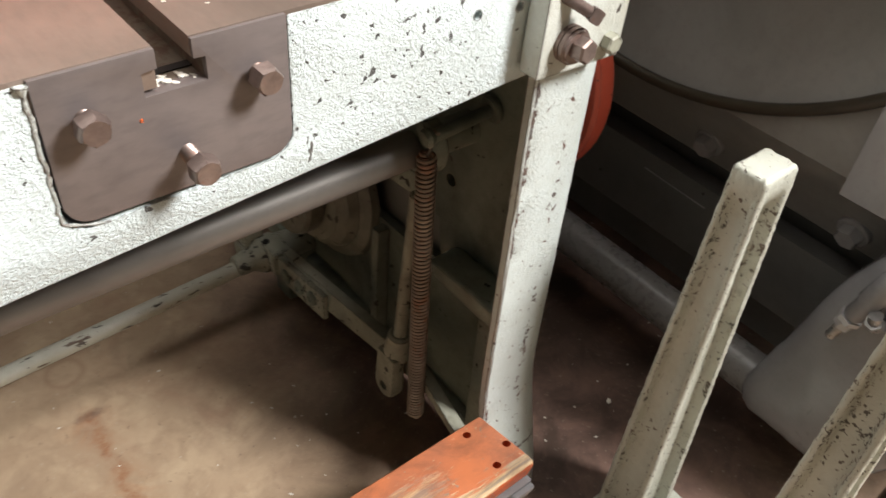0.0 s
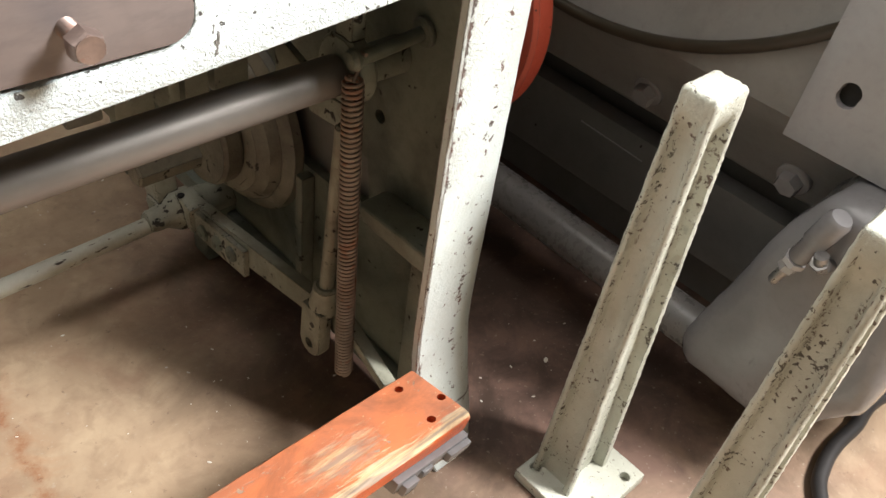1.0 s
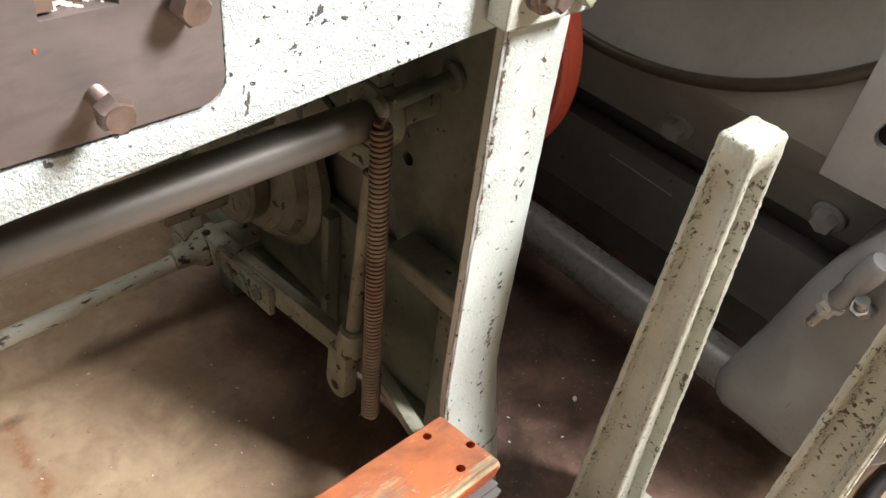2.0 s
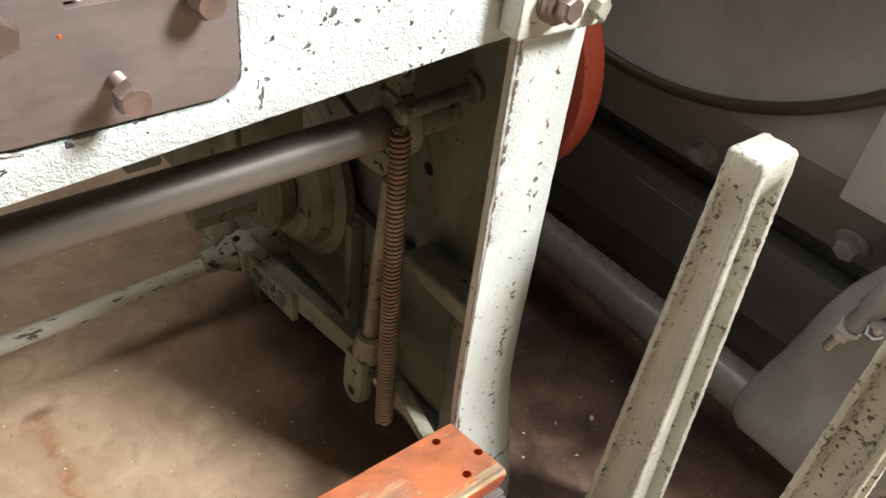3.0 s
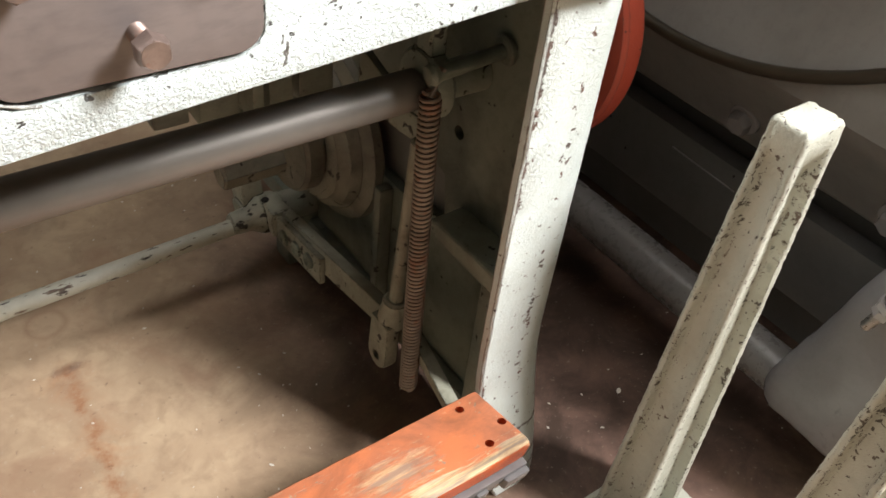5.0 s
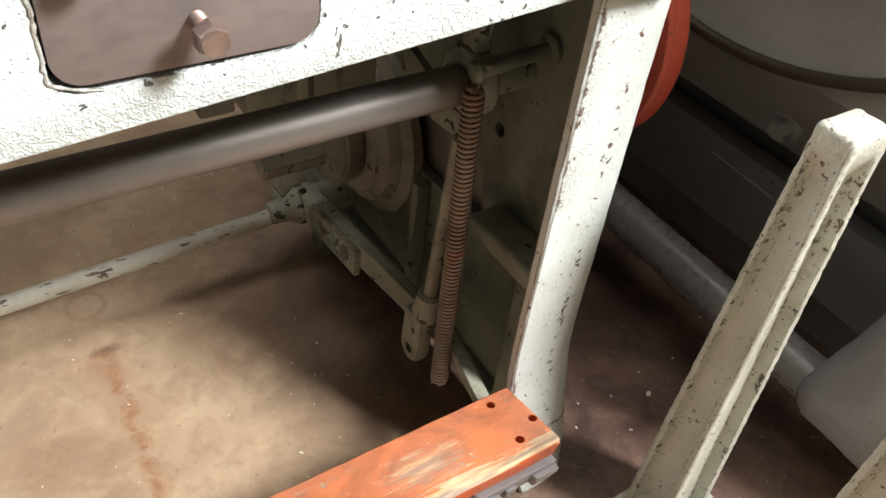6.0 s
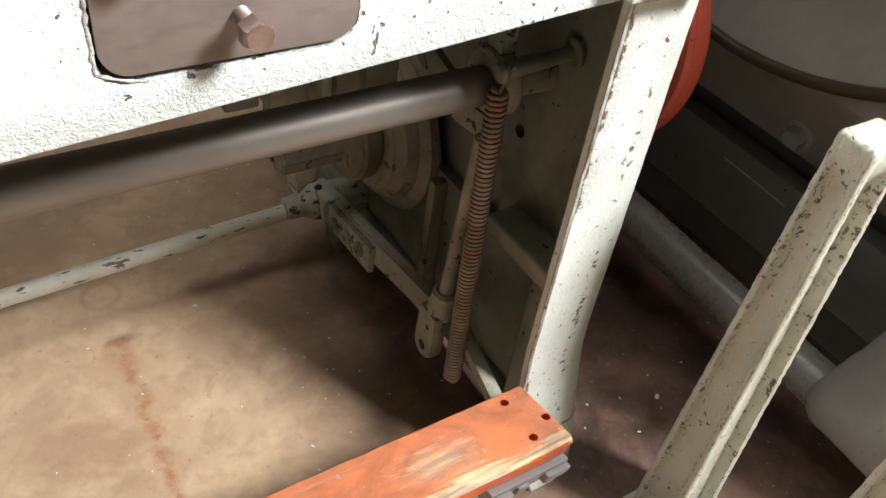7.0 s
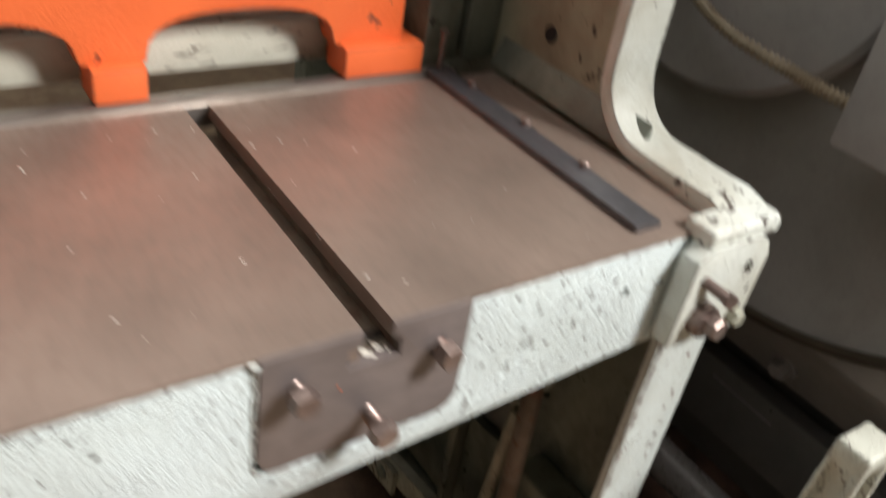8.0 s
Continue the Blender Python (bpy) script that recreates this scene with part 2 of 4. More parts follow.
def board_material():
    """Orange paint over softwood, worn through to the wood along the front edge and in a scuffed patch."""
    m, t, p = material("orange_painted_wood", 0.5)
    v = plain_coords(t)
    sep = t.nodes.new("ShaderNodeSeparateXYZ")
    t.links.new(v, sep.inputs[0])
    grain = fbm(t, scaled(t, v, (4, 60, 60)), 4.0, 6, 0.65, 0.5)
    wood = ramp(t, grain, (0.3, (0.36, 0.19, 0.085)), (0.5, (0.62, 0.43, 0.24)), (0.7, (0.74, 0.58, 0.38)))
    geo = t.nodes.new("ShaderNodeNewGeometry")
    nz = t.nodes.new("ShaderNodeSeparateXYZ")
    t.links.new(geo.outputs["Normal"], nz.inputs[0])
    up = ramp(t, nz.outputs["Z"], (0.3, 0.0), (0.5, 1.0))
    wood = mixed(t, ramp(t, fbm(t, scaled(t, v, (7, 90, 90)), 1.3, 5, 0.6), (0.48, 0.0), (0.60, 0.85)), wood, (0.27, 0.22, 0.175))
    blot = fbm(t, v, 16.0, 5, 0.6)
    paint = mixed(t, ramp(t, blot, (0.4, 0.0), (0.66, 1.0)), mixed(t, up, (0.66, 0.13, 0.03), (0.62, 0.20, 0.085)), mixed(t, up, (0.50, 0.10, 0.03), (0.46, 0.165, 0.085)))
    m_y = t.nodes.new("ShaderNodeMapRange")
    t.links.new(sep.outputs["Y"], m_y.inputs[0])
    m_y.inputs[1].default_value, m_y.inputs[2].default_value = -0.250 - 0.075, -0.250 - 0.108
    m_y.inputs[3].default_value, m_y.inputs[4].default_value = 0.0, 1.0
    streak = fbm(t, scaled(t, v, (9, 120, 120)), 1.0, 5, 0.6, 0.6)
    edge_wear = ramp(t, calc(t, "ADD", calc(t, "MULTIPLY", m_y.outputs[0], 0.38), calc(t, "MULTIPLY", streak, 0.7)), (0.545, 0.0), (0.575, 1.0))
    edge_wear = calc(t, "MULTIPLY", edge_wear, up)
    scuff = ramp(t, fbm(t, scaled(t, v, (12, 40, 40)), 1.6, 6, 0.7), (0.60, 0.0), (0.70, 1.0))
    rub = t.nodes.new("ShaderNodeVectorMath")
    rub.operation = "DISTANCE"
    t.links.new(scaled(t, v, (1.0, 2.0, 0.0)), rub.inputs[0])
    rub.inputs[1].default_value = (0.075, -0.625, 0.0)
    rubbed = ramp(t, calc(t, "ADD", rub.outputs["Value"], calc(t, "MULTIPLY", fbm(t, scaled(t, v, (14, 50, 50)), 3.0, 6, 0.75), 0.16)), (0.095, 1.0), (0.135, 0.0))
    scuff = calc(t, "MAXIMUM", scuff, calc(t, "MULTIPLY", rubbed, up))
    fleck = ramp(t, fbm(t, v, 95.0, 3, 0.6), (0.66, 0.0), (0.68, 1.0))
    mask = calc(t, "MAXIMUM", edge_wear, calc(t, "MAXIMUM", calc(t, "MULTIPLY", scuff, 0.8), calc(t, "MULTIPLY", fleck, 0.8)))
    col = mixed(t, mask, paint, wood)
    grime = ramp(t, fbm(t, v, 11.0, 6, 0.7, 0.6), (0.47, 0.0), (0.72, 1.0))
    col = mixed(t, calc(t, "MULTIPLY", grime, 0.7), col, (0.13, 0.065, 0.045))
    t.links.new(col, p.inputs["Base Color"])
    t.links.new(ramp(t, mask, (0.0, 0.42), (1.0, 0.75)), p.inputs["Roughness"])
    bumped(t, p, calc(t, "SUBTRACT", calc(t, "MULTIPLY", grain, 0.5), mask), 0.5, 0.0014)
    return m


M_BOARD = board_material()


def floor_material():
    """Sealed brown-grey concrete with mottling, a rust line, a ring stain, dark oily patches and a reddish stain with
    shade painted in.
    """
    m, t, p = material("stained_concrete", 0.5)
    v = plain_coords(t)
    sep = t.nodes.new("ShaderNodeSeparateXYZ")
    t.links.new(v, sep.inputs[0])
    big = fbm(t, v, 2.6, 6, 0.6, 0.5)
    mid = fbm(t, v, 11.0, 6, 0.65, 0.4)
    fine = fbm(t, v, 130.0, 4, 0.6)
    col = mixed(t, ramp(t, big, (0.35, 0.0), (0.68, 1.0)), (0.455, 0.340, 0.228), (0.335, 0.238, 0.156))
    col = mixed(t, calc(t, "MULTIPLY", ramp(t, mid, (0.46, 0.0), (0.66, 1.0)), 0.65), col, (0.54, 0.418, 0.278))
    col = mixed(t, calc(t, "MULTIPLY", ramp(t, fbm(t, v, 24.0, 6, 0.7, 0.5), (0.5, 0.0), (0.68, 1.0)), 0.4), col, (0.25, 0.17, 0.11))
    red = ramp(t, fbm(t, v, 6.0, 5, 0.65, 0.8), (0.51, 0.0), (0.72, 1.0))
    col = mixed(t, calc(t, "MULTIPLY", red, 0.38), col, (0.27, 0.125, 0.08))
    oil = ramp(t, fbm(t, v, 4.3, 5, 0.6, 0.3), (0.60, 0.0), (0.75, 1.0))
    col = mixed(t, calc(t, "MULTIPLY", oil, 0.5), col, (0.12, 0.085, 0.07))
    # reddish stain, its colour deepened for the shade beside leg and grey machine
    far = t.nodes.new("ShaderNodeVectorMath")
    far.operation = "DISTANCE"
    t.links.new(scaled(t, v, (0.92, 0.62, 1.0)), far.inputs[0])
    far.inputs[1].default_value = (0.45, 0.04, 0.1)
    stain_and_shade = ramp(t, calc(t, "ADD", far.outputs["Value"], calc(t, "MULTIPLY", fbm(t, v, 7.0, 6, 0.65, 0.6), 0.30)), (0.44, 1.0), (0.70, 0.0))
    col = mixed(t, calc(t, "MULTIPLY", stain_and_shade, 0.93), col, mixed(t, ramp(t, mid, (0.4, 0.0), (0.62, 1.0)), (0.055, 0.034, 0.028), (0.16, 0.092, 0.072)))
    # the rust line
    wob = calc(t, "MULTIPLY", calc(t, "SUBTRACT", fbm(t, v, 22.0, 5, 0.6), 0.5), 0.05)
    off = calc(t, "ABSOLUTE", calc(t, "ADD", calc(t, "ADD", sep.outputs["X"], 0.238), wob))
    off = calc(t, "ADD", off, calc(t, "MULTIPLY", calc(t, "LESS_THAN", sep.outputs["Y"], -0.55), 1.0))
    line = ramp(t, off, (0.0, 1.0), (0.016, 0.0))
    span = t.nodes.new("ShaderNodeMapRange")
    t.links.new(sep.outputs["Y"], span.inputs[0])
    span.inputs[1].default_value, span.inputs[2].default_value = 0.27, 0.24
    span.inputs[3].default_value, span.inputs[4].default_value = 0.0, 1.0
    line = calc(t, "MULTIPLY", calc(t, "MULTIPLY", line, span.outputs[0]), ramp(t, fbm(t, v, 30.0, 4, 0.7), (0.36, 0.0), (0.58, 1.0)))
    halo = calc(t, "MULTIPLY", calc(t, "MULTIPLY", ramp(t, off, (0.0, 1.0), (0.05, 0.0)), span.outputs[0]), ramp(t, fbm(t, v, 15.0, 6, 0.75, 0.8), (0.45, 0.0), (0.62, 1.0)))
    col = mixed(t, calc(t, "MULTIPLY", halo, 0.5), col, (0.42, 0.22, 0.11))
    col = mixed(t, calc(t, "MULTIPLY", line, 0.8), col, (0.28, 0.115, 0.05))
    head = t.nodes.new("ShaderNodeVectorMath")
    head.operation = "DISTANCE"
    t.links.new(scaled(t, v, (1.0, 2.2, 0.0)), head.inputs[0])
    head.inputs[1].default_value = (-0.232, 0.545, 0.0)
    blotch = ramp(t, calc(t, "ADD", head.outputs["Value"], calc(t, "MULTIPLY", fbm(t, v, 40.0, 5, 0.7, 0.5), 0.05)), (0.030, 1.0), (0.055, 0.0))
    col = mixed(t, calc(t, "MULTIPLY", blotch, 0.75), col, mixed(t, ramp(t, mid, (0.45, 0.0), (0.6, 1.0)), (0.10, 0.072, 0.072), (0.17, 0.085, 0.05)))
    dist = t.nodes.new("ShaderNodeVectorMath")
    dist.operation = "DISTANCE"
    t.links.new(v, dist.inputs[0])
    dist.inputs[1].default_value = (-0.232, 0.346, 0.1)
    ring = ramp(t, calc(t, "ABSOLUTE", calc(t, "SUBTRACT", calc(t, "ADD", dist.outputs["Value"], calc(t, "MULTIPLY", wob, 0.25)), 0.027)), (0.001, 1.0), (0.006, 0.0))
    col = mixed(t, calc(t, "MULTIPLY", ring, 0.35), col, (0.20, 0.10, 0.06))
    col = mixed(t, calc(t, "MULTIPLY", ramp(t, fine, (0.62, 0.0), (0.72, 1.0)), 0.4), col, (0.47, 0.42, 0.34))
    col = mixed(t, calc(t, "MULTIPLY", ramp(t, fbm(t, v, 60.0, 4, 0.7), (0.63, 0.0), (0.7, 1.0)), 0.5), col, (0.13, 0.08, 0.06))
    t.links.new(col, p.inputs["Base Color"])
    t.links.new(ramp(t, mid, (0.35, 0.36), (0.7, 0.62)), p.inputs["Roughness"])
    bumped(t, p, calc(t, "ADD", calc(t, "MULTIPLY", fine, 0.4), mid), 0.22, 0.002)
    return m


def wall_material(name, base):
    m, t, p = material(name, 0.8)
    v = coords(t)
    t.links.new(mixed(t, ramp(t, fbm(t, v, 1.4, 6, 0.6), (0.35, 0.0), (0.7, 1.0)), base, tuple(0.72 * c for c in base)), p.inputs["Base Color"])
    bumped(t, p, fbm(t, v, 60.0, 4), 0.2, 0.004)
    return m


M_FLOOR = floor_material()
M_WALL = wall_material("workshop_wall_paint", (0.24, 0.23, 0.205))
M_CEILING = wall_material("ceiling_paint", (0.32, 0.31, 0.29))
# glow of the added fill tubes
M_TUBE = bpy.data.materials.new("fill_tube_glow")
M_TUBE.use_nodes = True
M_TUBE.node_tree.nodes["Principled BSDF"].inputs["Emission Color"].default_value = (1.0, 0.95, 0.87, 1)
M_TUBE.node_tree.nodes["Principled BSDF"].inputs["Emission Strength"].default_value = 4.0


# ---- mesh helpers ----
def rounded(bm, width, seg=2, least=35.0):
    """Bevels the edges that turn by more than the given angle."""
    if width:
        es = [e for e in bm.edges if len(e.link_faces) == 2 and e.calc_face_angle(0) > radians(least)]
        bmesh.ops.bevel(bm, geom=es, offset=width, segments=seg, affect="EDGES", profile=0.6, clamp_overlap=True)
    return bm


def box(lo, hi, width=0.0, seg=2):
    bm = bmesh.new()
    mid = [(a + b) / 2 for a, b in zip(lo, hi)]
    size = [abs(b - a) for a, b in zip(lo, hi)]
    bmesh.ops.create_cube(bm, size=1.0, matrix=Matrix.LocRotScale(mid, None, size))
    return rounded(bm, width, seg)


def prism(points, axis, a, b, width=0.0, seg=2):
    """A polygon of the two other axes, in their order, drawn out from a to b along the axis."""
    bm = bmesh.new()
    k = "xyz".index(axis)

    def place(p, d):
        q = list(p)
        q.insert(k, d)
        return q

    lower = [bm.verts.new(place(p, a)) for p in points]
    upper = [bm.verts.new(place(p, b)) for p in points]
    n = len(points)
    bm.faces.new(lower)
    bm.faces.new(upper)
    for i in range(n):
        bm.faces.new((lower[i], lower[(i + 1) % n], upper[(i + 1) % n], upper[i]))
    bmesh.ops.recalc_face_normals(bm, faces=bm.faces)
    return rounded(bm, width, seg)


def lathe(origin, way, profile, n=28, turn=0.0):
    """Rings (distance along the way, radius) round an axis; a radius of 0 closes it."""
    bm = bmesh.new()
    m = Matrix.Translation(origin) @ Vector(way).to_track_quat("Z", "Y").to_matrix().to_4x4()
    rings = []
    for d, r in profile:
        if r <= 1e-6:
            rings.append([bm.verts.new(m @ Vector((0, 0, d)))])
        else:
            rings.append([bm.verts.new(m @ Vector((r * math.cos(turn + 2 * math.pi * i / n), r * math.sin(turn + 2 * math.pi * i / n), d))) for i in range(n)])
    for a, b in zip(rings, rings[1:]):
        for i in range(n):
            j = (i + 1) % n
            vs = [a[i % len(a)], a[j % len(a)], b[j % len(b)], b[i % len(b)]]
            vs = [v for k, v in enumerate(vs) if v not in vs[:k]]
            if len(vs) > 2:
                bm.faces.new(vs)
    for ring in (rings[0], rings[-1]):
        if len(ring) > 2:
            bm.faces.new(ring)
    bmesh.ops.recalc_face_normals(bm, faces=bm.faces)
    return bm


def rod(p, q, r, r2=None, n=20, edge=0.0):
    p, q = Vector(p), Vector(q)
    far = (q - p).length
    r2 = r if r2 is None else r2
    prof = [(0, r - edge), (edge, r), (far - edge, r2), (far, r2 - edge)] if edge else [(0, r), (far, r2)]
    return lathe(p, q - p, prof, n)


def tube(points, r, n=8):
    """A round bar swept along points."""
    bm = bmesh.new()
    pts = [Vector(p) for p in points]
    side = None
    rings = []
    for i, p in enumerate(pts):
        way = (pts[min(i + 1, len(pts) - 1)] - pts[max(i - 1, 0)]).normalized()
        if side is None:
            side = way.orthogonal().normalized()
        side = (side - way * side.dot(way)).normalized()
        up = way.cross(side)
        rr = r(i / (len(pts) - 1)) if callable(r) else r
        rings.append([bm.verts.new(p + rr * (math.cos(2 * math.pi * k / n) * side + math.sin(2 * math.pi * k / n) * up)) for k in range(n)])
    for a, b in zip(rings, rings[1:]):
        for k in range(n):
            bm.faces.new((a[k], a[(k + 1) % n], b[(k + 1) % n], b[k]))
    bm.faces.new(rings[0])
    bm.faces.new(rings[-1])
    bmesh.ops.recalc_face_normals(bm, faces=bm.faces)
    return bm


def loft(sections):
    """Closed rings of equal length joined one to the next, with ends."""
    bm = bmesh.new()
    rings = [[bm.verts.new(p) for p in s] for s in sections]
    n = len(rings[0])
    for a, b in zip(rings, rings[1:]):
        for k in range(n):
            bm.faces.new((a[k], a[(k + 1) % n], b[(k + 1) % n], b[k]))
    bm.faces.new(rings[0])
    bm.faces.new(rings[-1])
    bmesh.ops.recalc_face_normals(bm, faces=bm.faces)
    return bm


def joined(*parts):
    out = bmesh.new()
    for b in parts:
        me = bpy.data.meshes.new("tmp")
        b.to_mesh(me)
        b.free()
        out.from_mesh(me)
        bpy.data.meshes.remove(me)
    return out


def moved(bm, m):
    bmesh.ops.transform(bm, matrix=m, verts=bm.verts)
    return bm


def cut(bm, *cutters):
    """bm with the cutters taken out of it."""
    def temp(b):
        me = bpy.data.meshes.new("tmp")
        b.to_mesh(me)
        b.free()
        return new("tmp", me)

    body, tools = temp(bm), [temp(c) for c in cutters]
    for c in tools:
        mod = body.modifiers.new("cut", "BOOLEAN")
        mod.object, mod.operation, mod.solver = c, "DIFFERENCE", "EXACT"
    bpy.context.view_layer.update()
    me = bpy.data.meshes.new_from_object(body.evaluated_get(bpy.context.evaluated_depsgraph_get()))
    out = bmesh.new()
    out.from_mesh(me)
    bpy.data.meshes.remove(me)
    for ob in (body, *tools):
        data = ob.data
        bpy.data.objects.remove(ob)
        bpy.data.meshes.remove(data)
    return out


def roughened(bm, amount, scale, longest=0.012, rounds=3):
    """Splits long edges and pushes the points about, for cast and battered surfaces."""
    for _ in range(rounds):
        es = [e for e in bm.edges if e.calc_length() > longest]
        if not es:
            break
        bmesh.ops.subdivide_edges(bm, edges=es, cuts=1, use_grid_fill=True)
    for v in bm.verts:
        v.co += amount * noise.noise_vector(v.co * scale)
    return bm


def mesh_of(name, bm, mat, sharp=32.0):
    for f in bm.faces:
        f.smooth = True
    for e in bm.edges:
        e.smooth = len(e.link_faces) != 2 or e.calc_face_angle(0) < radians(sharp)
    me = bpy.data.meshes.new(name)
    bm.to_mesh(me)
    bm.free()
    me.materials.append(mat)
    return me


def thing(name, base, label, category, group="", kind=""):
    ob = new(name)
    ob.location = base
    ob.empty_display_size = 0.05
    return tagged(ob, label, category, group, kind)


def part(name, bm, mat, parent, label="", sharp=32.0):
    """One mesh, given in world places, under a thing or a part of it."""
    root = parent.parent or parent
    moved(bm, Matrix.Translation(-Vector(root.location)))
    ob = new(name, mesh_of(name, bm, mat, sharp))
    ob.parent = parent
    return tagged(ob, label)


def solid(name, bm, mat, label, category, group="", kind="", sharp=32.0):
    """A thing of a single mesh, with its origin at the middle of its foot."""
    xs = [v.co for v in bm.verts]
    base = Vector(((min(v.x for v in xs) + max(v.x for v in xs)) / 2, (min(v.y for v in xs) + max(v.y for v in xs)) / 2, min(v.z for v in xs)))
    moved(bm, Matrix.Translation(-base))
    ob = new(name, mesh_of(name, bm, mat, sharp))
    ob.location = base
    return tagged(ob, label, category, group, kind)


def hex_bolt(seat, way, stand, across=0.0182, thick=0.0120, shank=0.0063, turn=0.3):
    """A hexagon head whose underside stands off the seat, with a threaded shank."""
    seat, way = Vector(seat), Vector(way).normalized()
    r = across / math.sqrt(3)
    head = lathe(seat + way * stand, way, [(0, r * 0.94), (0.0008, r), (thick - 0.0022, r), (thick, r * 0.86)], 6, turn)
    face = lathe(seat + way * (stand + thick - 0.0004), way, [(0, r * 0.80), (0.0009, r * 0.78)], 24)
    prof, d = [(-0.004, shank)], 0.0
    while d < stand + 0.001:
        prof += [(d, shank), (d + 0.0008, shank * 0.88)]
        d += 0.0016
    return joined(head, face, lathe(seat, way, prof, 16))


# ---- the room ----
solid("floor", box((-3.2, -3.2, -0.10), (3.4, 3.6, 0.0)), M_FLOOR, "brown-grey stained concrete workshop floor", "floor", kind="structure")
solid("ceiling", box((-3.2, -3.2, 2.9), (3.4, 3.6, 3.0)), M_CEILING, "pale painted workshop ceiling", "ceiling", kind="structure")
for nm, lo, hi in (("wall_north", (-3.2, 3.6, 0), (3.4, 3.75, 2.9)), ("wall_south", (-3.2, -3.35, 0), (3.4, -3.2, 2.9)),
                   ("wall_east", (3.4, -3.35, 0), (3.55, 3.75, 2.9)), ("wall_west", (-3.35, -3.35, 0), (-3.2, 3.75, 2.9))):
    solid(nm, box(lo, hi), M_WALL, "plain grey-beige painted workshop wall", "wall", kind="structure")

# ---- the foot shear ----
shear = thing("foot_shear", (0.0, 0.25, 0.0), "old pale grey-green foot-operated sheet metal shear with an orange treadle", "machine")

# bed: front apron with a pocket for the stop plate, and a bottom edge that sags towards the middle
PX0, PX1, PZ0 = -0.1750, -0.0125, 0.6915


def sag(x):
    x = min(0.21, max(x, -0.99 - x))
    return 0.6845 - 0.030 * ((0.21 - x) / 0.44) ** 0.9


outline = [(0.24, 0.797), (PX1, 0.797)]
outline += [(PX1, PZ0 + 0.022)] + [(PX1 - 0.02 + 0.02 * math.cos(a), PZ0 + 0.02 - 0.02 * math.sin(a)) for a in (0.3, 0.8, 1.3)]
outline += [(PX0 + 0.014 - 0.014 * math.sin(a), PZ0 + 0.012 - 0.014 * math.cos(a)) for a in (0.2, 0.8, 1.4)] + [(PX0, 0.797)]
outline += [(-1.2, 0.797), (-1.2, 0.70)]
outline += [(-1.2 + 0.06 * k, sag(-1.2 + 0.06 * k)) for k in range(1, 24)]
outline += [(0.24, sag(0.21))]
apron = prism(outline, "y", 0.0, 0.028, 0.0022)
holes = [rod((hx, -0.01, hz), (hx, 0.02, hz), 0.0042, n=14) for hx, hz in ((0.154, 0.7555), (0.199, 0.752))]
bed = part("bed", cut(apron, *holes), M_WHITE, shear, "stippled off-white painted cast front of the bed")
rnd = random.Random(4)
lip = [Vector((PX0 - 0.0018 + rnd.uniform(-0.0008, 0.0008), 0.0003, 0.797 - 0.0035 * k)) for k in range(29)] + [Vector((PX0 + 0.0045 * k, 0.0006, PZ0 + 0.008 - 0.0125 * (1 - 0.8 ** k) - 0.001)) for k in range(1, 7)]
part("paint_ridge", tube(lip, lambda f: 0.0019 + 0.0014 * noise.noise((f * 31.0, 0, 0)) + 0.003 * max(0.0, 0.06 - f) / 0.06 - 0.0008 * f, 8), M_LEG, bed, "lumpy yellowed paint ridge", 60)
part("paint_scar", roughened(joined(box((-0.0006, -0.0005, 0.679), (0.0010, 0.001, 0.690)), box((0.0012, -0.0005, 0.687), (0.0026, 0.001, 0.700)), box((-0.0018, -0.0005, 0.694), (-0.0008, 0.001, 0.701))), 0.0014, 220.0, 0.002, 4), M_RAIL, bed, "dark scar in the paint", 60)
# black sheet painted in as the shade round the stop plate
part("pocket_back", box((PX0 - 0.01, 0.020, PZ0 - 0.004), (PX1 + 0.01, 0.027, 0.77)), M_HOLE_SHADE, bed)

# table: steel top with a T-slot from front to back
TB = 0.338
part("table", joined(box((-1.2, 0.0012, 0.772), (-0.1025, TB, 0.80), 0.0006), ), M_TABLE, shear, "worn brown steel table top")
part("table", box((-0.0795, 0.0012, 0.786), (0.252, TB, 0.80), 0.0006), M_TABLE, shear)
part("slot_wall", box((-0.0715, 0.0035, 0.760), (0.252, TB, 0.7855)), M_SLOT, shear)
part("slot_floor", box((-0.1125, 0.0035, 0.752), (-0.0700, TB, 0.768)), M_SLOT, shear)
for nx in range(5):
    x = 0.16 - 0.22 * nx
    part("bed_rib", box((x, 0.03, 0.69), (x + 0.014, 0.33, 0.755), 0.002), M_GREEN, bed)

# stop plate with its T-shaped notch and three bolts
r = 0.018
plate = [(-0.102, 0.799), (-0.102, 0.786), (-0.112, 0.785), (-0.112, 0.7695), (-0.0712, 0.7695), (-0.0712, 0.7855), (-0.079, 0.786), (-0.079, 0.799), (-0.0142, 0.799)]
plate += [(-0.0142 - r + r * math.cos(a), 0.6955 + r - r * math.sin(a)) for a in np.linspace(0, math.pi / 2, 7)]
plate += [(-0.1740 + r - r * math.sin(a), 0.6955 + r - r * math.cos(a)) for a in np.linspace(0, math.pi / 2, 7)]
plate += [(-0.1740, 0.799)]
stop = part("stop_plate", prism(plate, "y", -0.0018, 0.010, 0.0005), M_PLATE, shear, "dark brown steel plate with a T-shaped notch")
part("slot_lip", box((-0.1115, 0.004, 0.7625), (-0.072, 0.02, 0.7690)), M_SLOT, stop)
